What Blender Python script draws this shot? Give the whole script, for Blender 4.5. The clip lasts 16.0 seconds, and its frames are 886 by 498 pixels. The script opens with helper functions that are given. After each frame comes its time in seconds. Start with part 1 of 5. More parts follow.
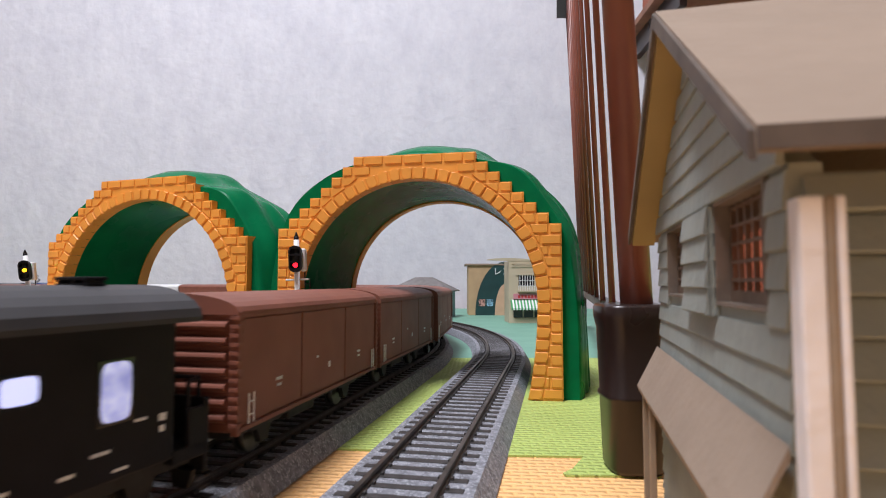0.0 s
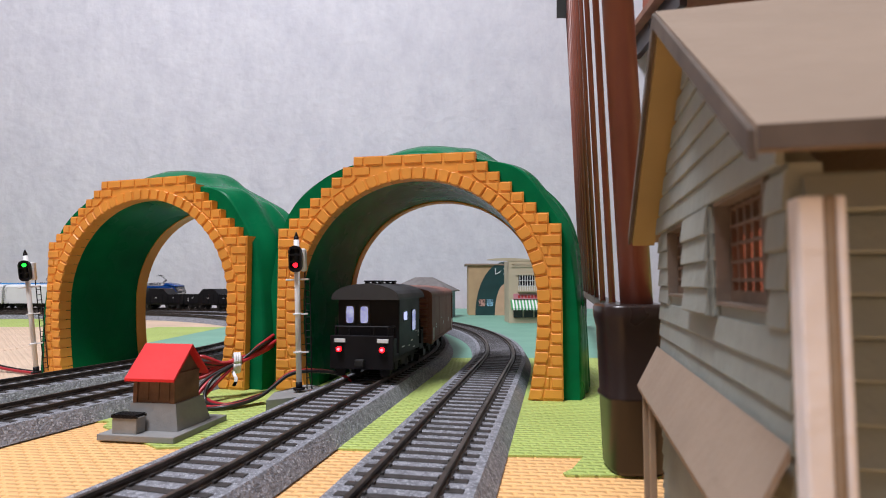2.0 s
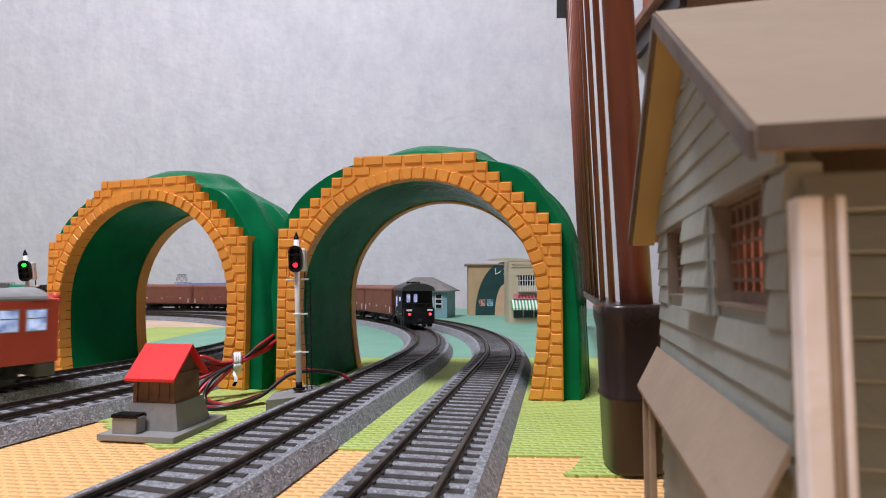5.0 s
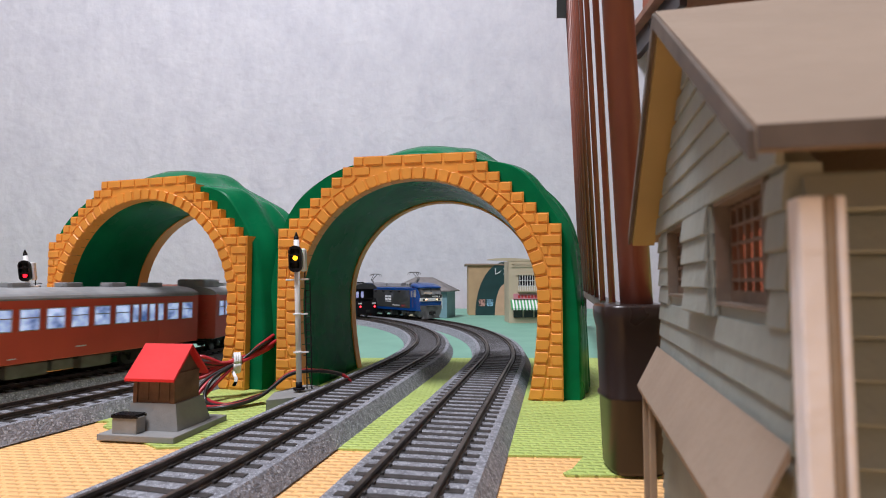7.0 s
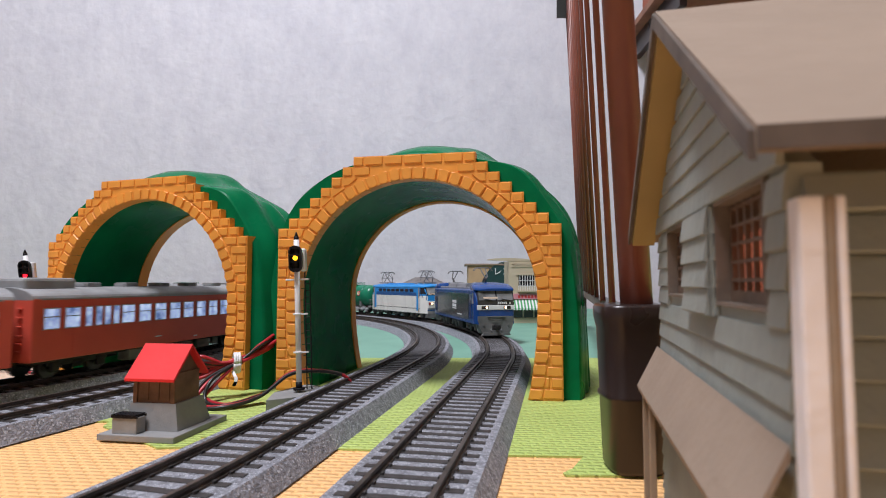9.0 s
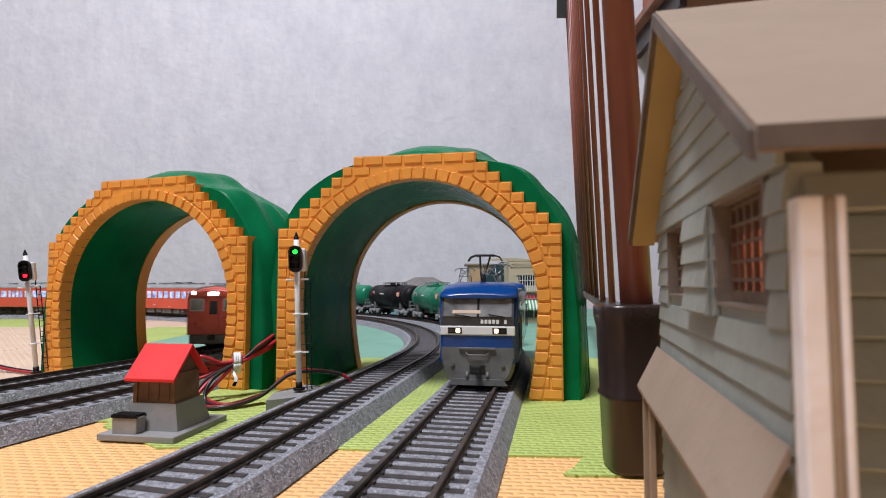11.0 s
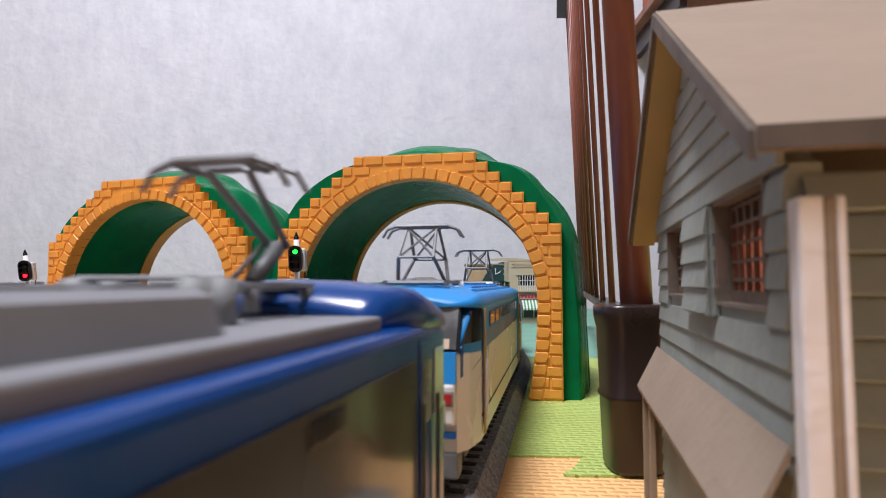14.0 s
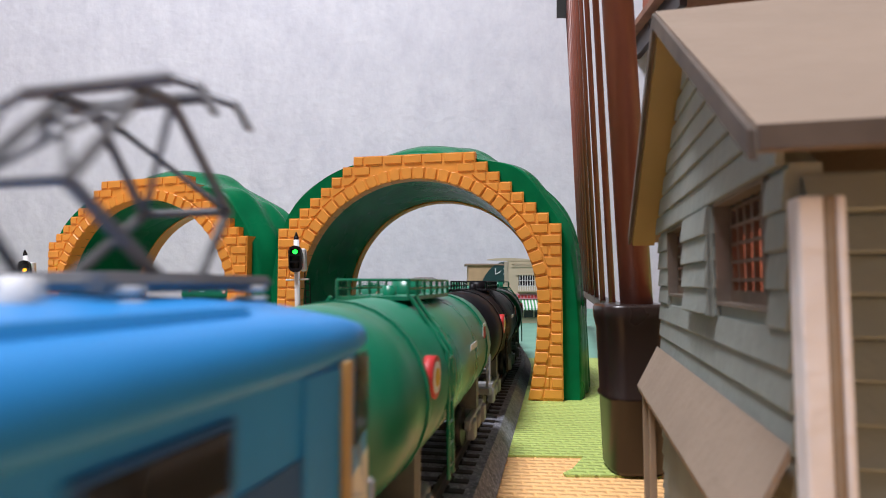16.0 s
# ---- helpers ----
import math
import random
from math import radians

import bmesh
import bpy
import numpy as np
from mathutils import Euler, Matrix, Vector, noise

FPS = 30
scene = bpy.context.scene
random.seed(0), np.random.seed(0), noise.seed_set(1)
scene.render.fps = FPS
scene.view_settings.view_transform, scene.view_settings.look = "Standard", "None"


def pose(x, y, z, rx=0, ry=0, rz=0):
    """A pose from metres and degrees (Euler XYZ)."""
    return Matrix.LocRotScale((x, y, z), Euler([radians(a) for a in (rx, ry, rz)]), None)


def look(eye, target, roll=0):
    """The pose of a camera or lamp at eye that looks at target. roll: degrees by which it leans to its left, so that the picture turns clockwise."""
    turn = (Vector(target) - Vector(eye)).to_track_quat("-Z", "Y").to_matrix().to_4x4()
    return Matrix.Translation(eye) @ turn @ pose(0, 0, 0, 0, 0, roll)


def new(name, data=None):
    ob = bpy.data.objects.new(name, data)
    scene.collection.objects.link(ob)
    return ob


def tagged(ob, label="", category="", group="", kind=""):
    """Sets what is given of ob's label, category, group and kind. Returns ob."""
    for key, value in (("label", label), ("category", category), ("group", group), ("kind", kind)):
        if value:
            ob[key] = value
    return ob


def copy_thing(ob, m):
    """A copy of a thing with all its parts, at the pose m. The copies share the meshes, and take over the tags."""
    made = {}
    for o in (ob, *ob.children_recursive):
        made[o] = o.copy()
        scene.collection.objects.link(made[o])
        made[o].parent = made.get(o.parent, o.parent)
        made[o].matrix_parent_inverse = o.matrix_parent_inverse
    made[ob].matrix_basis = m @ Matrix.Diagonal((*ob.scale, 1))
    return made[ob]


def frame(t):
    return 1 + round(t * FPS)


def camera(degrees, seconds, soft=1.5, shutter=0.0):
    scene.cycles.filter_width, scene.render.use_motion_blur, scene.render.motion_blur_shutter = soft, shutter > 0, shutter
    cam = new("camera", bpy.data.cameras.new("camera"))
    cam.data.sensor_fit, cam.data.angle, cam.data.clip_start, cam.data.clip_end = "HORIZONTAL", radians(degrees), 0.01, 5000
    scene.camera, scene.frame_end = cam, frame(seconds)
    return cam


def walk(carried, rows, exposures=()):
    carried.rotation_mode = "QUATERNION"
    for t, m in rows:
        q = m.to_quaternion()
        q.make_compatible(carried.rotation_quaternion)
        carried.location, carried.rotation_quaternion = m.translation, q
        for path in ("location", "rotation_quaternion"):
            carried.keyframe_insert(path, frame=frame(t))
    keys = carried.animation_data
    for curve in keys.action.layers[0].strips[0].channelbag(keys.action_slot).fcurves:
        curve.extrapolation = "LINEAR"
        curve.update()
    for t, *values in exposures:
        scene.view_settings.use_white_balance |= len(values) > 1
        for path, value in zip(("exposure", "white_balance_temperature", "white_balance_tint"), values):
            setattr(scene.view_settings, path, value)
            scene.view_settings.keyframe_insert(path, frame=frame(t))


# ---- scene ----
# A model railway on foam mats: metres, rail gauge 16.5 mm; most sizes below are in millimetres (times MM).
MM = 0.001
cam = camera(77.3, 16.0, soft=1.0, shutter=0.35)
cam.data.dof.use_dof, cam.data.dof.focus_distance, cam.data.dof.aperture_fstop = True, 0.33, 42.0
EYE = pose(0, 0, 0.053, 93.5, 0, 0)
walk(cam, [(0.0, EYE), (16.0, EYE)], [(0.0, 0.12), (0.7, 0.08), (1.3, 0.0), (11.8, 0.0), (13.0, 0.0), (13.6, 0.12), (14.4, 0.16), (16.0, 0.12)])

# ---- light: a ceiling lamp in a closed room, its unseen walls dulled to cut fill ----
world = bpy.data.worlds.new("world")
scene.world = world
world.use_nodes = True
world.node_tree.nodes["Background"].inputs["Color"].default_value = (0.8, 0.85, 1.0, 1)
world.node_tree.nodes["Background"].inputs["Strength"].default_value = 0.05


def room_lamp(name, x, y, z, size, watts, color, tx, ty):
    data = bpy.data.lights.new(name, "AREA")
    data.shape, data.size, data.energy, data.color = "DISK", size, watts, color
    ob = new(name, data)
    ob.matrix_basis = look((x, y, z), (tx, ty, 0))
    return ob


room_lamp("ceiling_lamp_light", -0.5, -0.3, 1.98, 0.6, 56.0, (0.935, 0.94, 1.04), -0.3, 0.3)


# ---- materials ----
def material(name, color, rough=0.5, metal=0.0, vary=0.12, scale=60.0, bump=0.0, bump_scale=400.0, emit=0.0, second=None, coat=0.0, spot=None):
    m = bpy.data.materials.new(name)
    m.use_nodes = True
    nt = m.node_tree
    n, l = nt.nodes, nt.links
    b = n["Principled BSDF"]
    b.inputs["Roughness"].default_value = rough
    b.inputs["Metallic"].default_value = metal
    if coat:
        b.inputs["Coat Weight"].default_value = coat
        b.inputs["Coat Roughness"].default_value = 0.08
    co = n.new("ShaderNodeTexCoord")
    big = n.new("ShaderNodeTexNoise")
    big.inputs["Scale"].default_value = scale
    big.inputs["Detail"].default_value = 6
    l.new(co.outputs["Object"], big.inputs["Vector"])
    mix = n.new("ShaderNodeMix")
    mix.data_type = "RGBA"
    c2 = second or tuple(min(1, c * (1 - vary * 2)) for c in color)
    c1 = color if second else tuple(min(1, c * (1 + vary)) for c in color)
    mix.inputs[6].default_value = (*c1, 1)
    mix.inputs[7].default_value = (*c2, 1)
    ramp = n.new("ShaderNodeMapRange")
    ramp.inputs["From Min"].default_value, ramp.inputs["From Max"].default_value = 0.3, 0.7
    l.new(big.outputs["Fac"], ramp.inputs["Value"])
    l.new(ramp.outputs["Result"], mix.inputs["Factor"])
    last = mix.outputs[2]
    if spot:
        # fine grains: (colour, scale, share)
        sc, ss, share = spot
        vor = n.new("ShaderNodeTexVoronoi")
        vor.inputs["Scale"].default_value = ss
        l.new(co.outputs["Object"], vor.inputs["Vector"])
        sep = n.new("ShaderNodeSeparateColor")
        l.new(vor.outputs["Color"], sep.inputs["Color"])
        lt = n.new("ShaderNodeMapRange")
        lt.inputs["From Min"].default_value, lt.inputs["From Max"].default_value = 1 - share, 1
        l.new(sep.outputs["Red"], lt.inputs["Value"])
        mx = n.new("ShaderNodeMix")
        mx.data_type = "RGBA"
        mx.inputs[7].default_value = (*sc, 1)
        l.new(lt.outputs["Result"], mx.inputs["Factor"])
        l.new(last, mx.inputs[6])
        last = mx.outputs[2]
    l.new(last, b.inputs["Base Color"])
    if emit:
        l.new(last, b.inputs["Emission Color"])
        b.inputs["Emission Strength"].default_value = emit
    rr = n.new("ShaderNodeMapRange")
    rr.inputs["To Min"].default_value, rr.inputs["To Max"].default_value = max(0.02, rough - 0.08), min(1, rough + 0.1)
    l.new(big.outputs["Fac"], rr.inputs["Value"])
    l.new(rr.outputs["Result"], b.inputs["Roughness"])
    if bump:
        fine = n.new("ShaderNodeTexNoise")
        fine.inputs["Scale"].default_value = bump_scale
        fine.inputs["Detail"].default_value = 5
        l.new(co.outputs["Object"], fine.inputs["Vector"])
        bp = n.new("ShaderNodeBump")
        bp.inputs["Strength"].default_value = bump
        bp.inputs["Distance"].default_value = 0.001
        l.new(fine.outputs["Fac"], bp.inputs["Height"])
        l.new(bp.outputs["Normal"], b.inputs["Normal"])
    return m


def mat_foam(name, color):
    """Foam play mat with a pressed weave of short bars."""
    m = material(name, color, rough=0.62, vary=0.05, scale=25)
    nt = m.node_tree
    n, l = nt.nodes, nt.links
    co = n.new("ShaderNodeTexCoord")
    mp = n.new("ShaderNodeMapping")
    mp.inputs["Rotation"].default_value = (0, 0, radians(4))
    l.new(co.outputs["Object"], mp.inputs["Vector"])
    br = n.new("ShaderNodeTexBrick")
    br.inputs["Scale"].default_value = 150
    br.inputs["Mortar Size"].default_value = 0.26
    br.inputs["Mortar Smooth"].default_value = 1.0
    br.inputs["Brick Width"].default_value = 0.8
    br.inputs["Row Height"].default_value = 0.4
    l.new(mp.outputs["Vector"], br.inputs["Vector"])
    bp = n.new("ShaderNodeBump")
    bp.inputs["Strength"].default_value = 1.0
    bp.inputs["Distance"].default_value = 0.0011
    bp.invert = True
    l.new(br.outputs["Fac"], bp.inputs["Height"])
    l.new(bp.outputs["Normal"], n["Principled BSDF"].inputs["Normal"])
    return m


def mat_wallpaper():
    m = material("wallpaper", (0.70, 0.705, 0.75), rough=0.75, vary=0.0, scale=6, bump=0.5, bump_scale=55)
    n, l = m.node_tree.nodes, m.node_tree.links
    bp = [x for x in n if x.bl_idname == "ShaderNodeBump"][0]
    bp.inputs["Distance"].default_value = 0.004
    # mottled print: soft upright blotches
    co = n.new("ShaderNodeTexCoord")
    mp = n.new("ShaderNodeMapping")
    mp.inputs["Scale"].default_value = (1, 1, 0.55)
    l.new(co.outputs["Object"], mp.inputs["Vector"])
    no = n.new("ShaderNodeTexNoise")
    no.inputs["Scale"].default_value, no.inputs["Detail"].default_value, no.inputs["Roughness"].default_value = 26, 8, 0.7
    l.new(mp.outputs["Vector"], no.inputs["Vector"])
    mr = n.new("ShaderNodeMapRange")
    mr.inputs["From Min"].default_value, mr.inputs["From Max"].default_value = 0.35, 0.65
    l.new(no.outputs["Fac"], mr.inputs["Value"])
    mx = n.new("ShaderNodeMix")
    mx.data_type = "RGBA"
    mx.inputs[6].default_value, mx.inputs[7].default_value = (0.58, 0.59, 0.655, 1), (0.68, 0.69, 0.745, 1)
    l.new(mr.outputs["Result"], mx.inputs["Factor"])
    l.new(mx.outputs[2], n["Principled BSDF"].inputs["Base Color"])
    return m


M_BALLAST = material("ballast", (0.25, 0.255, 0.283), 0.9, vary=0.22, scale=420, bump=0.9, bump_scale=1300, spot=((0.43, 0.44, 0.48), 1700, 0.35))
M_SLEEPER = material("sleeper_plastic", (0.042, 0.036, 0.034), 0.65, vary=0.2, scale=300, bump=0.3)
M_RAIL = material("rail_steel", (0.095, 0.075, 0.062), 0.45, metal=0.5, vary=0.25, scale=120)
M_ORANGE = material("orange_plastic", (0.87, 0.36, 0.06), 0.38, vary=0.06, scale=40, bump=0.15, bump_scale=250)
M_GREEN = material("green_plastic", (0.003, 0.15, 0.056), 0.26, vary=0.12, scale=40, bump=0.35, bump_scale=90)
M_GREEN.node_tree.nodes["Principled BSDF"].inputs["Specular IOR Level"].default_value = 0.05
M_WALL = mat_wallpaper()
M_FOAM_O = mat_foam("orange_foam", (0.94, 0.53, 0.21))
M_FOAM_L = mat_foam("lime_foam", (0.45, 0.56, 0.14))
M_FOAM_T = material("teal_foam", (0.18, 0.38, 0.285), 0.6, vary=0.06, scale=20, bump=0.2)
M_FOAM_B = mat_foam("beige_foam", (0.76, 0.56, 0.40))
M_FLOOR = material("floor_wood", (0.35, 0.22, 0.12), 0.5, vary=0.2, scale=12)
# assumed tone for walls out of view, dark enough to lower the ambient light
M_UNSEEN_WALL = material("unseen_wall_beige", (0.40, 0.38, 0.35), 0.8, vary=0.08, scale=12, bump=0.3, bump_scale=55)
M_CEIL = material("ceiling_white", (0.8, 0.8, 0.8), 0.9, vary=0.02, scale=4)
M_BOXCAR = material("boxcar_brown", (0.23, 0.08, 0.052), 0.55, vary=0.08, scale=60)
M_BLACK = material("black_paint", (0.012, 0.011, 0.013), 0.42, vary=0.15, scale=80)
M_BLACK.node_tree.nodes["Principled BSDF"].inputs["Specular IOR Level"].default_value = 0.15
M_UNDER = material("underframe_black", (0.014, 0.013, 0.012), 0.7, vary=0.3, scale=200)
M_WHITE = material("white_paint", (0.78, 0.78, 0.78), 0.45, vary=0.04, scale=50)
M_GREY = material("grey_roof", (0.22, 0.22, 0.235), 0.6, vary=0.08, scale=60)
M_LGREY = material("light_grey_plastic", (0.30, 0.305, 0.31), 0.55, vary=0.12, scale=90, bump=0.15)
M_RED = material("railcar_red", (0.70, 0.105, 0.065), 0.42, vary=0.05, scale=40)
M_BLUE = material("loco_blue", (0.004, 0.052, 0.23), 0.22, vary=0.1, scale=30)
M_SKY = material("loco_light_blue", (0.018, 0.27, 0.68), 0.42, vary=0.06, scale=40)
M_DKBLUE = material("loco_dark_blue", (0.015, 0.095, 0.28), 0.35, vary=0.06, scale=40)
M_LOCOGREY = material("loco_grey", (0.055, 0.058, 0.056), 0.14, vary=0.08, scale=40, coat=0.2)
M_SKIRT = material("loco_skirt_grey", (0.15, 0.152, 0.15), 0.5, vary=0.2, scale=120)
M_IVORY = material("loco_ivory", (0.80, 0.79, 0.74), 0.25, vary=0.05, scale=40)
M_TANKG = material("tank_green", (0.008, 0.20, 0.105), 0.28, vary=0.08, scale=40)
M_DARK = material("window_glass_dark", (0.02, 0.022, 0.026), 0.08, vary=0.1, scale=40)
M_STEEL = material("bare_metal", (0.17, 0.17, 0.175), 0.5, metal=0.3, vary=0.1, scale=100)
M_TAN = material("card_tan", (0.315, 0.235, 0.172), 0.8, vary=0.05, scale=50, bump=0.2)
M_SIDING = material("siding_grey", (0.31, 0.335, 0.305), 0.7, vary=0.06, scale=60, bump=0.2)
M_OCHRE = material("verge_ochre", (0.42, 0.30, 0.12), 0.7, vary=0.06, scale=60)
M_BROWNBAR = material("brown_lacquer", (0.24, 0.075, 0.05), 0.34, vary=0.12, scale=25)
M_DKBROWN = material("dark_brown_plastic", (0.022, 0.012, 0.010), 0.3, vary=0.15, scale=30)
M_CEMENT = material("cement_grey", (0.27, 0.27, 0.265), 0.8, vary=0.1, scale=80, bump=0.3)
M_ROOFRED = material("roof_red", (0.80, 0.020, 0.022), 0.65, vary=0.05, scale=60, bump=0.1)
M_WOOD = material("hut_wood", (0.17, 0.085, 0.045), 0.65, vary=0.2, scale=150, bump=0.3)
M_CREAM = material("cream_facade", (0.55, 0.46, 0.33), 0.7, vary=0.05, scale=40)


# ---- mesh tools: vehicle and thing sizes in millimetres ----
def box(bm, x0, x1, y0, y1, z0, z1, bevel=0.0):
    vs = [bm.verts.new((x * MM, y * MM, z * MM)) for z in (z0, z1) for x, y in ((x0, y0), (x1, y0), (x1, y1), (x0, y1))]
    fs = [bm.faces.new([vs[i] for i in q]) for q in ((3, 2, 1, 0), (4, 5, 6, 7), (0, 1, 5, 4), (1, 2, 6, 5), (2, 3, 7, 6), (3, 0, 4, 7))]
    if bevel:
        es = list({e for f in fs for e in f.edges})
        bmesh.ops.bevel(bm, geom=es, offset=bevel * MM, segments=2, affect="EDGES", profile=0.5)


def tube(bm, a, b, r, n=10, r2=None):
    a, b = Vector(a) * MM, Vector(b) * MM
    q = (b - a).to_track_quat("Z", "Y")
    ring = []
    for p, rad in ((a, r), (b, r if r2 is None else r2)):
        ring.append([bm.verts.new(p + q @ Vector((math.cos(i * math.tau / n) * rad * MM, math.sin(i * math.tau / n) * rad * MM, 0))) for i in range(n)])
    for i in range(n):
        f = bm.faces.new((ring[0][i], ring[0][(i + 1) % n], ring[1][(i + 1) % n], ring[1][i]))
        f.smooth = n > 6
    bm.faces.new(ring[0][::-1])
    bm.faces.new(ring[1])


def prism(bm, pts, lo, hi, axis="y", smooth=False):
    """A closed outline in (x, z) drawn out along y (or (y, z) along x, or (x, y) along z)."""
    def at(p, d):
        a, b = p
        return Vector((a, d, b) if axis == "y" else (d, a, b) if axis == "x" else (a, b, d)) * MM
    r0, r1 = [bm.verts.new(at(p, lo)) for p in pts], [bm.verts.new(at(p, hi)) for p in pts]
    n = len(pts)
    for i in range(n):
        f = bm.faces.new((r0[i], r0[(i + 1) % n], r1[(i + 1) % n], r1[i]))
        f.smooth = smooth
    bm.faces.new(r0[::-1])
    bm.faces.new(r1)


def loft(bm, rings, smooth=True, caps=True):
    """Skin over rings of points in millimetres, all with the same count."""
    rows = [[bm.verts.new(Vector(p) * MM) for p in ring] for ring in rings]
    n = len(rows[0])
    for a, b in zip(rows, rows[1:]):
        for i in range(n):
            f = bm.faces.new((a[i], a[(i + 1) % n], b[(i + 1) % n], b[i]))
            f.smooth = smooth
    if caps:
        bm.faces.new(rows[0][::-1])
        bm.faces.new(rows[-1])


def part(name, bm, material, parent=None, label="", at=None):
    bmesh.ops.recalc_face_normals(bm, faces=bm.faces[:])
    me = bpy.data.meshes.new(name)
    bm.to_mesh(me)
    bm.free()
    me.materials.append(material)
    ob = new(name, me)
    if parent:
        ob.parent = parent
    if at:
        ob.matrix_basis = at
    if label:
        ob["label"] = label
    return ob


def thing(name, label, category, group="", at=None, kind=""):
    ob = tagged(new(name), label, category, group, kind)
    ob.empty_display_size = 0.01
    if at:
        ob.matrix_basis = at
    return ob


def boxpart(name, dims, material, parent, bevel=0.0, label="", at=None):
    bm = bmesh.new()
    box(bm, *dims, bevel)
    return part(name, bm, material, parent, label, at)


def flat(name, x0, x1, y0, y1, z, mat, label, cat):
    bm = bmesh.new()
    box(bm, x0, x1, y0, y1, z - 20, z)
    return tagged(part(name, bm, mat), label, cat, kind="structure")


# ---- room ----
flat("floor", -2600, 2200, -1600, 1300, -8, M_FLOOR, "brown wooden room floor under the mats", "floor")
# only wall_back is in view; the other three are added to shape the bounce
WALLS = [("wall_back", -2620, 2220, 1250, 1300), ("wall_front", -2620, 2220, -1650, -1600), ("wall_left", -2650, -2600, -1600, 1250), ("wall_right", 2200, 2250, -1600, 1250)]
for nm, a, b, c, d in WALLS:
    bm = bmesh.new()
    box(bm, a, b, c, d, -30, 2100)
    tagged(part(nm, bm, M_WALL if nm == "wall_back" else M_UNSEEN_WALL), "textured room wall, pale grey in view, dull beige where unseen", "wall", kind="structure")
bm = bmesh.new()
box(bm, -2650, 2250, -1650, 1300, 2100, 2150)
tagged(part("ceiling", bm, M_CEIL), "plain white ceiling of the room", "ceiling", kind="structure")

# ---- foam mats ----
def puzzle_mat(label, mat, x0, x1, y0, y1, z, tabs):
    """A mat with rounded tabs: (side, place, out) on its near or far edge."""
    near = [(x0, y0)]
    for place, out, w in sorted(tabs):
        near += [(place - w * 0.7, y0), (place - w, y0 + out * 0.75), (place - w * 0.8, y0 + out), (place + w * 0.8, y0 + out), (place + w, y0 + out * 0.75), (place + w * 0.7, y0)]
    near += [(x1, y0)]
    pts = near + [(x1, y1), (x0, y1)]
    bm = bmesh.new()
    prism(bm, pts, z - 8, z, "z")
    return tagged(part("foam_mat", bm, mat), label, "foam mat", "foam mats")


puzzle_mat("orange foam mat with a pressed weave", M_FOAM_O, -520, 420, -500, 260, -0.6, [])
bm = bmesh.new()
prism(bm, [(-215, 222), (-128, 216), (-126, 209), (-92, 182), (-84, 183), (-82, 192), (-84, 195), (-70, 194), (-45, 188), (-40, 182), (-18, 179.4), (20, 174.4), (43, 173.2), (37, 162), (33.6, 158.5), (34, 156.4), (60, 156), (64, 172), (120, 171), (420, 168), (420, 396), (-215, 396)], -8, 0, "z")
tagged(part("foam_mat", bm, M_FOAM_L), "lime green foam mat with a pressed weave", "foam mat", "foam mats")
puzzle_mat("pale teal foam mat, smooth", M_FOAM_T, -262, 420, 396, 1150, 0.0, [])
puzzle_mat("small lime green foam mat inside the loops", M_FOAM_L, -345, -262, 500, 672, 0.0, [])
puzzle_mat("small beige foam mat inside the loops", M_FOAM_B, -480, -262, 672, 800, 0.0, [])
puzzle_mat("beige foam mat with a pressed weave", M_FOAM_B, -1500, -345, 262, 672, 0.0, [])
puzzle_mat("beige foam mat under the inner loop", M_FOAM_B, -345, -215, 262, 500, -0.2, [])
puzzle_mat("lime green foam mat by the far tracks", M_FOAM_L, -1500, -480, 672, 1150, 0.0, [])


# ---- the four tracks ----
class Path:
    """A near bend, a straight, a far bend, all turning left, then straight; s runs away from the eye, 0 at the far bend's start (millimetres)."""
    def __init__(self, cx, cy, r, start, near_at, near_r):
        self.c, self.r, self.a0 = (cx, cy), r, radians(start)
        self.arc = r * (math.pi / 2 - self.a0)
        self.near_at, self.near_r = near_at, near_r

    def at(self, s, side=0.0):
        """Place and heading (radians anticlockwise from +y) at s, side millimetres to the right."""
        (cx, cy), r, a0 = self.c, self.r, self.a0
        if s >= self.near_at:
            a = a0 + min(max(s, 0), self.arc) / r
            x, y = cx + (r + side) * math.cos(a), cy + (r + side) * math.sin(a)
            over = s if s < 0 else max(0, s - self.arc)
            return x - math.sin(a) * over, y + math.cos(a) * over, a
        bx, by, _ = self.at(self.near_at)
        nx, ny = bx - self.near_r * math.cos(a0), by - self.near_r * math.sin(a0)
        turn = min((self.near_at - s) / self.near_r, 1.9)
        a = a0 - turn
        over = min(0.0, (s - self.near_at) + 1.9 * self.near_r)
        x, y = nx + (self.near_r + side) * math.cos(a), ny + (self.near_r + side) * math.sin(a)
        return x - math.sin(a) * over, y + math.cos(a) * over, a


TRACK_1 = Path(-528, 440, 570, -11.5, -330, 430)
TRACK_2 = Path(-528, 440, 516, -11.5, -190, 376)
TRACK_3 = Path(-560, 440, 455, -17.5, -130, 290)
TRACK_4 = Path(-560, 440, 400, -18.0, -110, 235)
RAIL_TOP = 8.0


def sweep(bm, path, profile, s0, s1, step=12.0):
    n = max(2, int((s1 - s0) / step))
    rings = []
    for i in range(n + 1):
        s = s0 + (s1 - s0) * i / n
        rings.append([(*path.at(s, x)[:2], z) for x, z in profile])
    loft(bm, rings, smooth=False)


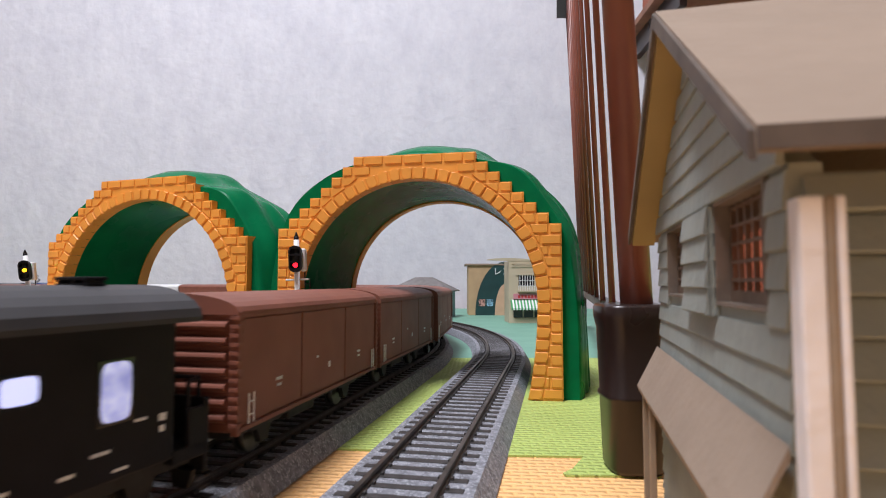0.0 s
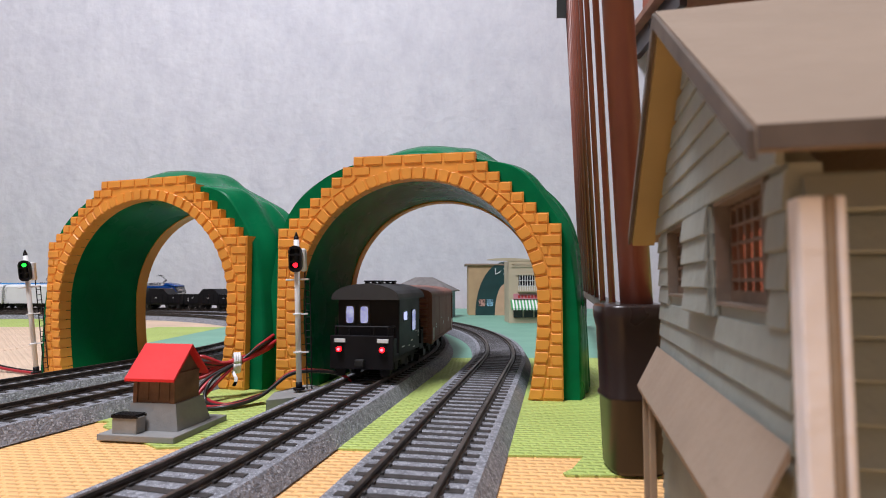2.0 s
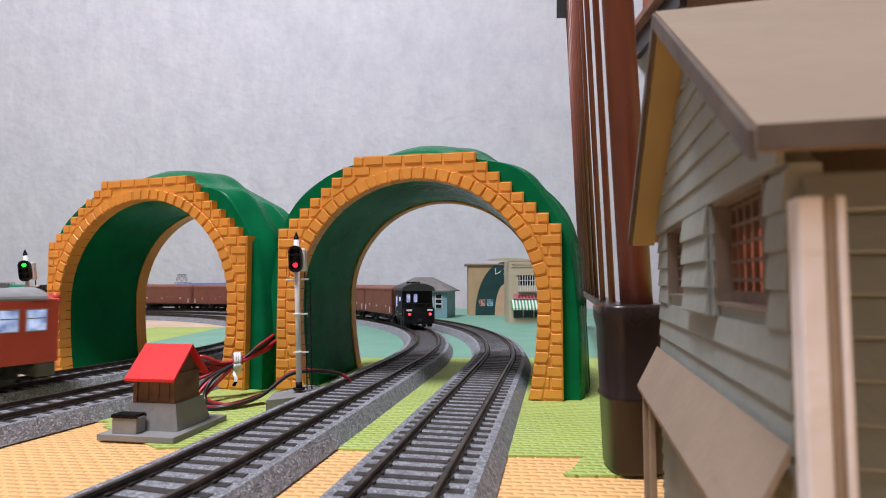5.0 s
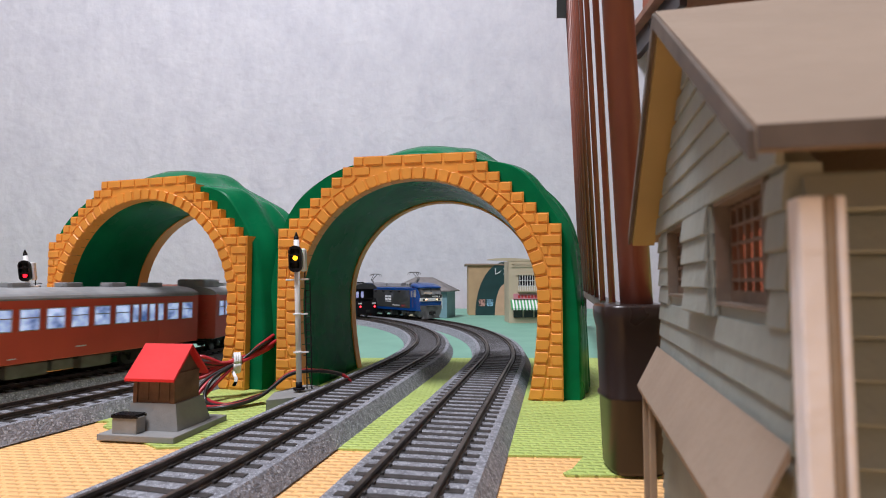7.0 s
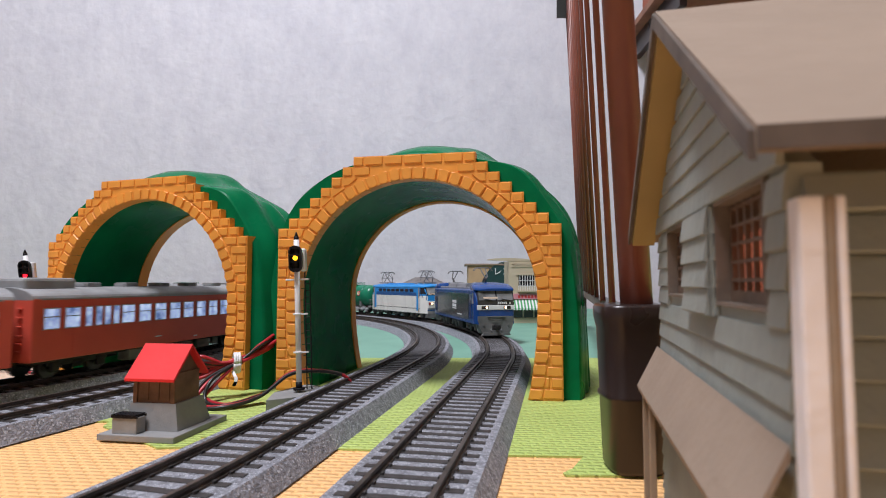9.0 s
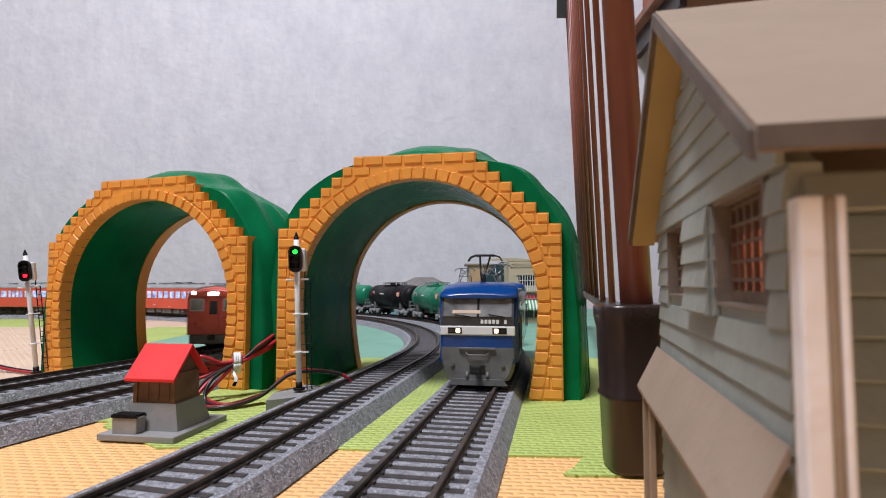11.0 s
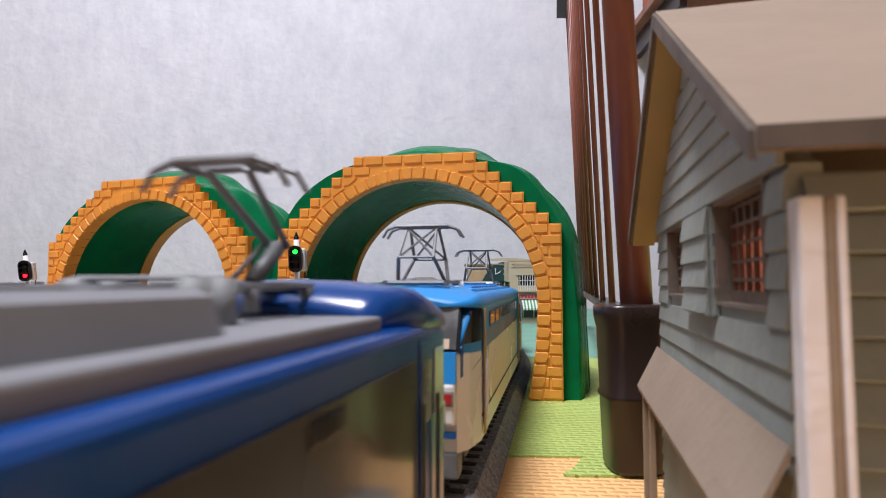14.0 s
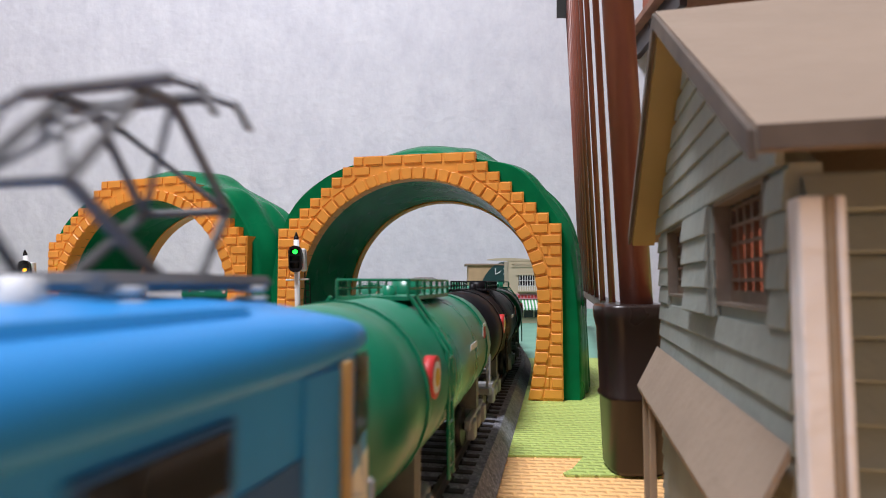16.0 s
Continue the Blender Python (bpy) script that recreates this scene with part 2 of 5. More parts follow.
def build_track(path, label, s0, s1, near0, near1):
    tr = thing("track", label, "track", "model railway tracks", kind="structure")
    bm = bmesh.new()
    sweep(bm, path, [(-20, 0), (20, 0), (16.6, 5.7), (-16.6, 5.7)], s0, s1)
    part("roadbed", bm, M_BALLAST, tr, "grey moulded ballast")
    for side in (-8.75, 8.75):
        bm = bmesh.new()
        sweep(bm, path, [(side - 1.1, 5.9), (side + 1.1, 5.9), (side + 1.0, 6.3), (side + 0.35, 6.5), (side + 0.35, 7.1), (side + 0.6, 7.3), (side + 0.6, 8.0), (side - 0.6, 8.0), (side - 0.6, 7.3), (side - 0.35, 7.1), (side - 0.35, 6.5), (side - 1.0, 6.3)], s0, s1, 9)
        part("rail", bm, M_RAIL, tr, "dark weathered steel rail")
    one = bmesh.new()
    box(one, -14.2, 14.2, -1.3, 1.3, 4.6, 6.0, 0.25)
    for sx in (-1, 1):
        for off in (-1.9, 1.3):
            box(one, sx * 8.75 + off, sx * 8.75 + off + 0.6, -0.8, 0.8, 5.9, 6.7)
    me = bpy.data.meshes.new("sleeper")
    one.to_mesh(me)
    one.free()
    me.materials.append(M_SLEEPER)
    rest = bmesh.new()
    count = int((s1 - s0) / 6.5)
    for i in range(count):
        s = s0 + 3 + i * 6.5
        x, y, a = path.at(s)
        m = Matrix.Translation((x * MM, y * MM, 0)) @ Matrix.Rotation(a, 4, "Z")
        if near0 < s < near1:
            ob = new("sleeper", me)
            ob.parent, ob.matrix_basis = tr, m
        else:
            k = len(rest.verts)
            box(rest, -14.2, 14.2, -1.3, 1.3, 4.6, 6.0)
            bmesh.ops.transform(rest, matrix=m, verts=list(rest.verts)[k:])
    tagged(part("far_sleepers", rest, M_SLEEPER, tr), kind="stuff")
    return tr


build_track(TRACK_1, "dark steel rails on a grey ballasted roadbed, outermost loop", -800, 2200, -260, 560)
build_track(TRACK_2, "dark steel rails on a grey ballasted roadbed beside the signal", -800, 2100, -280, 480)
build_track(TRACK_3, "dark steel rails on a grey ballasted roadbed behind the red hut", -700, 1900, -180, 160)
build_track(TRACK_4, "dark steel rails on a grey ballasted roadbed, innermost loop", -700, 1800, -180, 240)


# ---- tunnels ----
def tunnel(label, at, length, tall):
    tn = thing("toy_tunnel", label, "tunnel", "toy tunnels", at)
    rad, mid, foot, ring = 58.5, 44.4, 53.8, 6.0

    def arch(u, off):
        """Opening's edge, u from -1 (left foot) to 1 (right foot), off outward: a horseshoe."""
        leg = 0.26
        if abs(u) > 1 - leg:
            k = (abs(u) - (1 - leg)) / leg
            return math.copysign(rad + (foot - rad) * k * k + off, u), mid * (1 - k) * tall
        t = u / (1 - leg) * math.pi / 2
        return (rad + off) * math.sin(t), (mid + (rad + off) * math.cos(t)) * tall

    def brick(pts, depth):
        bm = bmesh.new()
        prism(bm, pts, depth, 4)
        front = [e for e in bm.edges if all(v.co.y < (depth + 0.2) * MM for v in e.verts)]
        bmesh.ops.bevel(bm, geom=front, offset=0.00065, segments=3, affect="EDGES")
        part("brick", bm, M_ORANGE, tn)
    chips = random.Random(int(tall * 100))
    us = [-1 + 0.26 * i / 8 for i in range(8)] + [-0.74 + 1.48 * i / 32 for i in range(33)] + [0.74 + 0.26 * i / 8 for i in range(1, 9)]
    for u0, u1 in zip(us, us[1:]):
        u0, u1 = u0 + 0.0012, u1 - 0.0012
        brick([arch(u0, 0.1), arch((u0 + u1) / 2, 0.1), arch(u1, 0.1), arch(u1, ring - 0.1), arch((u0 + u1) / 2, ring - 0.1), arch(u0, ring - 0.1)], -3.3 + chips.uniform(-0.15, 0.15))
    # stepped courses between the ring and the outline
    top, top_half, step_x, step_z, rows = 115.2 * tall, 30.4, 5.63, 4.98 * tall, 24

    def reach(z):
        """Half-width at which the ring's outer edge stands at height z."""
        if z < mid * tall:
            k = 1 - z / (mid * tall)
            return rad + (foot - rad) * k * k + ring
        h = z / tall - mid
        return math.sqrt(max(0.0, (rad + ring) ** 2 - h * h))
    for r in range(rows):
        z1 = top - r * step_z
        z0 = max(0.0, z1 - step_z)
        if z1 - z0 < 1.5:
            continue
        half = top_half + step_x * min(r, 7)
        in0, in1 = reach(z0), reach(z1)
        low = max(in0, in1)
        # joints from the outer end inwards: a header, then stretchers; the legs alternate
        x, joints = half, [half]
        first = 5.7 if (r < 8 or r % 2) else 9.6
        while x > (low if low > 0 else 0.0) + 0.5:
            x -= first
            first = 9.3
            joints.append(x)
        if low == 0.0:
            n = max(2, round((2 * half - 11.4) / 9.3))
            w = (2 * half - 11.4) / n
            cuts = [-half] + [-half + 5.7 + k * w for k in range(n + 1)] + [half]
            spans = list(zip(cuts, cuts[1:]))
            for lo, hi in spans:
                brick([(lo + 0.12, z0 + 0.12), (hi - 0.12, z0 + 0.12), (hi - 0.12, z1 - 0.12), (lo + 0.12, z1 - 0.12)], -3.0 + chips.uniform(-0.15, 0.15))
            continue
        for hi, lo in zip(joints, joints[1:]):
            a0, a1 = max(lo, in0), max(lo, in1)
            if hi - max(a0, a1) < 0.9 and hi - min(a0, a1) < 1.6:
                continue
            a0, a1 = min(a0, hi - 0.5), min(a1, hi - 0.5)
            for sx in (-1, 1):
                pts = [(sx * (a0 + 0.12), z0 + 0.12), (sx * (hi - 0.12), z0 + 0.12), (sx * (hi - 0.12), z1 - 0.12), (sx * (a1 + 0.12), z1 - 0.12)]
                brick(pts if sx > 0 else pts[::-1], -3.0 + chips.uniform(-0.15, 0.15))
    # mortar plate just behind the brick faces
    edge = [(top_half + step_x * 7 - 0.4, 0.0)]
    for r in range(7, -1, -1):
        edge += [(top_half + step_x * r - 0.4, top - (r + 1) * step_z - 0.4), (top_half + step_x * r - 0.4, top - r * step_z - 0.4)]
    outline = edge + [(-x, z) for x, z in edge[::-1]]
    hole = [arch(-1 + 2 * i / 40, 0.6) for i in range(41)]
    bm = bmesh.new()
    prism(bm, outline + hole, -2.45, 4.0)
    part("portal_plate", bm, M_ORANGE, tn, "orange plastic portal plate between the bricks")
    # green hill shell
    def outer(t, y):
        k = max(0.0, min(1.0, y / length))
        swell = math.sin(k * math.pi) ** 0.7
        x = (76 + 6 * swell) * math.copysign(abs(math.sin(t)) ** 0.75, t)
        z = (tall * 114.5 - (1 - tall) * 60 + 6.0 * swell) * max(0.0, math.cos(t)) ** 0.52 + 4.5 * swell * math.exp(-(x / 17) ** 2)
        nn = noise.noise(Vector((t * 2.6, y * 0.03, 3.1 + tall))) * 3.4 * (0.3 + swell)
        # upright folds pressed into the flanks
        nn += 1.1 * math.sin(y * 0.42 + 3 * t) * min(1.0, abs(t)) * swell
        return x * (1 + nn * 0.012), z * (1 + nn * 0.014)
    N = 72
    rings = []
    ys = [1.5 + (length - 3.5) * i / 23 for i in range(24)]
    for y in ys:
        o = [outer(-math.pi / 2 + math.pi * i / N, y) for i in range(N + 1)]
        inn = [arch(1 - 2 * i / N, 0.3) for i in range(N + 1)]
        rings.append([(x, y, max(z, 0)) for x, z in o] + [(x, y, z) for x, z in inn])
    bm = bmesh.new()
    loft(bm, rings)
    part("hill", bm, M_GREEN, tn, "glossy green moulded hill")
    # rear brick ring
    bm = bmesh.new()
    for u0, u1 in zip(us, us[1:]):
        prism(bm, [arch(u0, -0.4), arch(u1, -0.4), arch(u1, 9), arch(u0, 9)], length - 4, length + 3)
    part("rear_brick_ring", bm, M_ORANGE, tn, "orange plastic brick ring at the far mouth")
    return tn


tunnel("green plastic toy tunnel with orange brick portal over two tracks", pose(-0.0140, 0.267, 0, 0, 0, -11.0), 76.0, 1.0)
tunnel("green plastic toy tunnel with orange brick portal over the inner tracks", pose(-0.1632, 0.302, 0, 0, 0, -19.0), 53.0, 0.955)

# ---- rolling stock: local +y is forward, z from the rail head, millimetres ----
def glow(name, color, strength, vary=0.0):
    return material(name, color, 0.4, vary=vary, scale=120, emit=strength)


M_TAIL = glow("tail_lamp_red", (1.0, 0.004, 0.010), 4)
M_TAILCORE = glow("tail_lamp_core", (1.0, 0.05, 0.07), 9)
M_HEAD = glow("head_lamp_warm", (1.0, 0.66, 0.42), 3.2)
M_HEADW = glow("head_lamp_white", (0.85, 0.9, 1.0), 8)
M_LIT = glow("lit_window_cool", (0.55, 0.60, 1.0), 0.95, 0.0)
M_LITVAN = material("lit_van_window", (0.62, 0.66, 1.0), 0.3, scale=190, emit=0.7, second=(0.20, 0.22, 0.50))
M_LITCAR = material("lit_carriage_window", (0.55, 0.68, 1.0), 0.3, scale=170, emit=0.85, second=(0.05, 0.10, 0.28))
M_REDDIM = glow("unlit_red_lens", (0.35, 0.02, 0.02), 0.15)
M_PANE = material("loco_windscreen", (0.27, 0.275, 0.28), 0.06, vary=0.35, scale=70, coat=0.5)
M_BEIGE = material("cab_interior_beige", (0.62, 0.48, 0.36), 0.6, vary=0.1, scale=60)
M_OCHREBAR = material("cab_door_ochre", (0.50, 0.34, 0.15), 0.5, vary=0.1, scale=60)
M_BOGIE = material("bogie_grey", (0.16, 0.155, 0.145), 0.6, vary=0.2, scale=150)
M_SILVER = material("window_frame_silver", (0.5, 0.51, 0.53), 0.35, metal=0.6, vary=0.05)
M_WHEEL = material("wheel_steel", (0.08, 0.075, 0.07), 0.4, metal=0.7, vary=0.2, scale=200)
M_YELLOW = material("yellow_print", (0.75, 0.50, 0.04), 0.5, vary=0.05)
M_REDP = material("red_print", (0.55, 0.03, 0.03), 0.5, vary=0.05)
M_CORR = material("boxcar_end_brown", (0.23, 0.08, 0.052), 0.45, vary=0.08, scale=60)


def arc_roof(w, eave, top, n=12):
    """Outline of an arched roof over half-width w, from the eaves up."""
    return [(w * math.cos(math.pi * i / n), eave + (top - eave) * math.sin(math.pi * i / n)) for i in range(n + 1)]


def wheels(parent, ys, r=5.6):
    for y in ys:
        for sx in (-1, 1):
            bm = bmesh.new()
            tube(bm, (sx * 7.3, y, r), (sx * 9.6, y, r), r - 0.4, 16)
            tube(bm, (sx * 6.9, y, r), (sx * 7.3, y, r), r + 0.2, 16)
            part("wheel", bm, M_WHEEL, parent)
        bm = bmesh.new()
        tube(bm, (-11, y, r), (11, y, r), 1.0, 8)
        part("axle", bm, M_WHEEL, parent)


def bogie(parent, y, base, mat, axles=2):
    bm = bmesh.new()
    for sx in (-1, 1):
        box(bm, sx * 11.8 - 0.9, sx * 11.8 + 0.9, y - base / 2 - 4, y + base / 2 + 4, 6.0, 9.0, 0.5)
        for k in range(axles):
            ya = y - base / 2 + base * k / (axles - 1)
            box(bm, sx * 12.4 - 1.2, sx * 12.4 + 1.2, ya - 2.4, ya + 2.4, 3.2, 8.2, 0.6)
        for k in range(axles - 1):
            yc = y - base / 2 + base * (k + 0.5) / (axles - 1)
            for dy in (-2, 0, 2):
                tube(bm, (sx * 12.6, yc + dy, 4.2), (sx * 12.6, yc + dy, 8.0), 0.8, 8)
    box(bm, -11, 11, y - 4, y + 4, 6.5, 10.5, 0.5)
    part("bogie", bm, mat, parent)
    wheels(parent, [y - base / 2 + base * k / (axles - 1) for k in range(axles)])


def coupler(parent, y, sgn, n=5.0):
    bm = bmesh.new()
    box(bm, -1.2, 1.2, min(y, y + sgn * n), max(y, y + sgn * n), 6.8, 9.0, 0.3)
    box(bm, -2.2, 2.2, min(y + sgn * (n - 1.5), y + sgn * (n + 1)), max(y + sgn * (n - 1.5), y + sgn * (n + 1)), 6.2, 9.8, 0.6)
    part("coupler", bm, M_UNDER, parent)


def mark(parent, x, y, z, w, h, mat=None, nx=1, name="stencil_mark"):
    """A small printed bar on a side wall."""
    boxpart(name, (min(x, x + nx * 0.15), max(x, x + nx * 0.15), y - w / 2, y + w / 2, z - h / 2, z + h / 2), mat or M_WHITE, parent)


def boxcar(body_mat=None, label="brown steel boxcar with ribbed ends and sliding doors"):
    t = thing("boxcar", label, "freight wagon", "freight train")
    mat = body_mat or M_BOXCAR
    L, W = 49.5, 16.8
    boxpart("body", (-W, W, -L, L, 10.5, 38), mat, t, 0.5)
    bm = bmesh.new()
    prism(bm, [(W + 0.7, 37.6)] + arc_roof(W + 0.7, 38.4, 42.6) + [(-W - 0.7, 37.6)], -L - 0.8, L + 0.8)
    part("roof", bm, mat, t)
    for sy in (-1, 1):
        for k in range(7):
            bm = bmesh.new()
            z = 14 + k * 3.5
            prism(bm, [(L * sy, z - 1.3), (L * sy + 1.5 * sy, z - 0.6), (L * sy + 1.7 * sy, z), (L * sy + 1.5 * sy, z + 0.6), (L * sy, z + 1.3)], -W + 2, W - 2, "x")
            part("end_rib", bm, M_CORR if not body_mat else mat, t)
        for sx in (-1, 1):
            bm = bmesh.new()
            box(bm, sx * W - 0.9, sx * W + 0.9, sy * L - 0.5, sy * L + 0.9, 10, 38.3, 0.2)
            for k in range(13):
                z = 12 + k * 2.05
                box(bm, sx * W - 1.15, sx * W + 1.15, sy * (L + 0.2) - 0.9, sy * (L + 0.2) + 0.9, z, z + 0.8)
            part("corner_post", bm, mat, t, "riveted corner post")
    for sx in (-1, 1):
        for y0, y1 in ((-L + 1.5, -17), (-16.4, 16.4), (17, L - 1.5)):
            bm = bmesh.new()
            box(bm, min(sx * W, sx * (W + 0.5)), max(sx * W, sx * (W + 0.5)), y0, y1, 12.2, 36.6, 0.25)
            part("sliding_door", bm, mat, t)
        boxpart("door_rail", (min(sx * W, sx * (W + 0.9)), max(sx * W, sx * (W + 0.9)), -L + 1, L - 1, 10.6, 11.6), mat, t)
        boxpart("door_rail", (min(sx * W, sx * (W + 0.9)), max(sx * W, sx * (W + 0.9)), -L + 1, L - 1, 36.9, 37.6), mat, t)
        for sy in (-1, 1):
            # white grab irons at the ends
            bm = bmesh.new()
            for dy in (0, 2.2):
                tube(bm, (sx * (W + 1.1), sy * (L - 4) - sy * dy, 12), (sx * (W + 1.1), sy * (L - 4) - sy * dy, 19), 0.25, 6)
            for z in (14, 17):
                tube(bm, (sx * (W + 1.1), sy * (L - 4), z), (sx * (W + 1.1), sy * (L - 6.2), z), 0.2, 6)
            part("grab_iron", bm, M_WHITE, t, "thin white grab iron")
            mark(t, sx * (W + 0.5), sy * 30, 20, 3.2, 0.8, nx=sx)
            mark(t, sx * (W + 0.5), sy * 30, 18.4, 2.2, 0.7, nx=sx)
        mark(t, sx * (W + 0.5), 3, 19, 1.6, 1.8, nx=sx)
        mark(t, sx * (W + 0.5), -6, 22.5, 1.4, 0.6, nx=sx)
    bm = bmesh.new()
    box(bm, -14, 14, -47, 47, 8.4, 10.6)
    for sx in (-1, 1):
        for y in (-29, 29):
            prism(bm, [(y - 4.5, 9), (y + 4.5, 9), (y + 1.8, 3.4), (y - 1.8, 3.4)], sx * 12 - 0.8, sx * 12 + 0.8, "x")
            box(bm, sx * 12.8 - 0.7, sx * 12.8 + 0.7, y - 8, y + 8, 7.6, 8.8)
        box(bm, sx * 9 - 2, sx * 9 + 2, -12, 6, 4.6, 8.6, 0.5)
    part("underframe", bm, M_UNDER, t)
    wheels(t, (-29, 29))
    coupler(t, -49, -1, 2.6), coupler(t, 49, 1, 2.6)
    return t


def hopper():
    t = thing("hopper_wagon", "low black coal hopper wagon with white stencils", "freight wagon", "freight train")
    L, W = 46, 15.5
    bm = bmesh.new()
    prism(bm, [(-L, 11), (L, 11), (L, 26), (20, 26), (11, 35), (-11, 35), (-20, 26), (-L, 26)], -W, W, "x")
    part("body", bm, M_BLACK, t)
    for sx in (-1, 1):
        for k in range(9):
            y = -40 + k * 10
            boxpart("rib", (min(sx * W, sx * (W + 0.9)), max(sx * W, sx * (W + 0.9)), y - 0.6, y + 0.6, 11, 25.6), M_BLACK, t)
        for y in (-30, 0, 30):
            mark(t, sx * (W + 0.9), y, 20, 3, 0.9, nx=sx)
        for dy in (0, 2.4):
            mark(t, sx * (W + 0.9), 38 + dy, 17, 0.5, 6, nx=sx)
    bm = bmesh.new()
    box(bm, -13, 13, -44, 44, 8, 11.2)
    part("underframe", bm, M_UNDER, t)
    bogie(t, -28, 20, M_UNDER), bogie(t, 28, 20, M_UNDER)
    coupler(t, -46, -1), coupler(t, 46, 1)
    return t


def caboose():
    t = thing("brake_van", "black brake van with lit cabin windows and red tail lamps", "brake van", "freight train")
    W, C = 15.5, 30
    y0, y1 = -20.0, 20.0
    boxpart("cabin", (-W, W, y0, y1, 10, 40), M_BLACK, t, 0.4)
    bm = bmesh.new()
    prism(bm, [(W + 1.3, 37.0)] + arc_roof(W + 1.3, 38.0, 44.6) + [(-W - 1.3, 37.0)], -25.5, 25.5)
    part("roof", bm, material("brake_van_roof", (0.035, 0.034, 0.036), 0.55, vary=0.1, scale=60), t, "dark grey arched roof")
    for y in (-12, 11):
        bm = bmesh.new()
        box(bm, -4.4, 4.4, y - 2.0, y + 2.0, 44.0, 44.9, 0.2)
        for k in range(3):
            box(bm, -4.2 + k * 3.4, -2.6 + k * 3.4, y - 1.8, y + 1.8, 44.4, 45.6, 0.2)
        box(bm, -4.6, 4.6, y - 2.2, y + 2.2, 45.5, 46.2, 0.2)
        part("roof_vent", bm, M_BLACK, t, "small black roof ventilator")
    # platforms with solid dashboards, railings, lamps
    for sy, ya, yb in ((-1, -29.0, y0), (1, y1, 29.0)):
        bm = bmesh.new()
        box(bm, -W, W, ya, yb, 8.5, 11.5, 0.3)
        part("platform", bm, M_BLACK, t)
        ye = sy * 29.0
        bm = bmesh.new()
        box(bm, -W, W, ye - 0.7, ye + 0.7, 4.8, 20.5, 0.4)
        box(bm, -W, -W + 1.2, min(ye, sy * 24), max(ye, sy * 24), 10, 19, 0.3)
        box(bm, W - 1.2, W, min(ye, sy * 24), max(ye, sy * 24), 10, 19, 0.3)
        part("dashboard", bm, M_BLACK, t, "black end dashboard panel")
        bm = bmesh.new()
        for a, b in (((-13, ye, 24.5), (13, ye, 24.5)), ((-13, ye, 20), (-13, ye, 24.5)), ((13, ye, 20), (13, ye, 24.5)), ((-6, ye, 20), (-6, ye, 24.5)), ((6, ye, 20), (6, ye, 24.5)),
                     ((-13, ye, 24.5), (-14.5, sy * 24.5, 24.5)), ((13, ye, 24.5), (14.5, sy * 24.5, 24.5)), ((-14.5, sy * 24.5, 19), (-14.5, sy * 24.5, 24.5)), ((14.5, sy * 24.5, 19), (14.5, sy * 24.5, 24.5))):
            tube(bm, a, b, 0.45, 6)
        part("railing", bm, M_BLACK, t)
        bm = bmesh.new()
        for sx in (-1, 1):
            prism(bm, [(sx * 14, 5.5), (sx * 8, 5.5), (sx * 9, 1.6), (sx * 13, 1.6)], ye - 1.2 * sy, ye - 2.4 * sy)
        part("step", bm, M_BLACK, t)
        if sy < 0:
            for sx in (-1, 1):
                bm = bmesh.new()
                tube(bm, (sx * 10.5, ye - 0.5, 14.2), (sx * 10.5, ye - 2.2, 14.2), 1.8, 16)
                lamp = part("tail_lamp", bm, M_BLACK, t, "round red tail lamp")
                bm = bmesh.new()
                tube(bm, (sx * 10.5, ye - 2.1, 14.2), (sx * 10.5, ye - 2.6, 14.2), 1.4, 16, 1.1)
                part("lens", bm, M_TAIL, lamp)
                bm = bmesh.new()
                tube(bm, (sx * 10.5, ye - 2.5, 14.2), (sx * 10.5, ye - 2.75, 14.2), 0.7, 12)
                part("bulb", bm, M_TAILCORE, lamp)
                boxpart("marker_plate", (sx * 10.5 - 2.7, sx * 10.5 + 2.7, ye - 1.3, ye - 0.7, 17.2, 19.0), M_WHITE, t, 0.15, "white marker plate")
        coupler(t, ye, sy, 3)
    # windows
    for x in (-9.3, -2.0):
        bm = bmesh.new()
        box(bm, x - 2.6, x + 2.6, y0 - 0.35, y0 - 0.05, 24.6, 34.4, 0.1)
        w = part("window", bm, M_DARK, t)
        bm = bmesh.new()
        prism(bm, [(x + 1.9 * math.copysign(abs(math.cos(q)) ** 0.35, math.cos(q)), 29.6 + 4.0 * math.copysign(abs(math.sin(q)) ** 0.35, math.sin(q))) for q in [(i + 0.5) * math.tau / 20 for i in range(20)]], y0 - 0.5, y0 - 0.36)
        part("lit_pane", bm, M_LITVAN, w)
    boxpart("end_door", (-5.4, 1.2, y0 - 0.3, y0, 12, 36.5), M_BLACK, t, 0.1)
    for sx in (-1, 1):
        for y, w, z0, z1 in ((-10.0, 2.8, 26.6, 30.8), (6.5, 3.0, 20.5, 31.0)):
            bm = bmesh.new()
            box(bm, min(sx * W, sx * (W + 0.3)), max(sx * W, sx * (W + 0.3)), y - w - 0.5, y + w + 0.5, z0 - 0.5, z1 + 0.5, 0.1)
            f = part("window", bm, M_DARK, t)
            zc, hz = (z0 + z1) / 2, (z1 - z0) / 2
            bm = bmesh.new()
            prism(bm, [(y + w * math.copysign(abs(math.cos(q)) ** 0.4, math.cos(q)), zc + hz * math.copysign(abs(math.sin(q)) ** 0.4, math.sin(q))) for q in [(i + 0.5) * math.tau / 20 for i in range(20)]], min(sx * (W + 0.3), sx * (W + 0.45)), max(sx * (W + 0.3), sx * (W + 0.45)), "x")
            part("lit_pane", bm, M_LITVAN if hz > 3 else M_LIT, f)
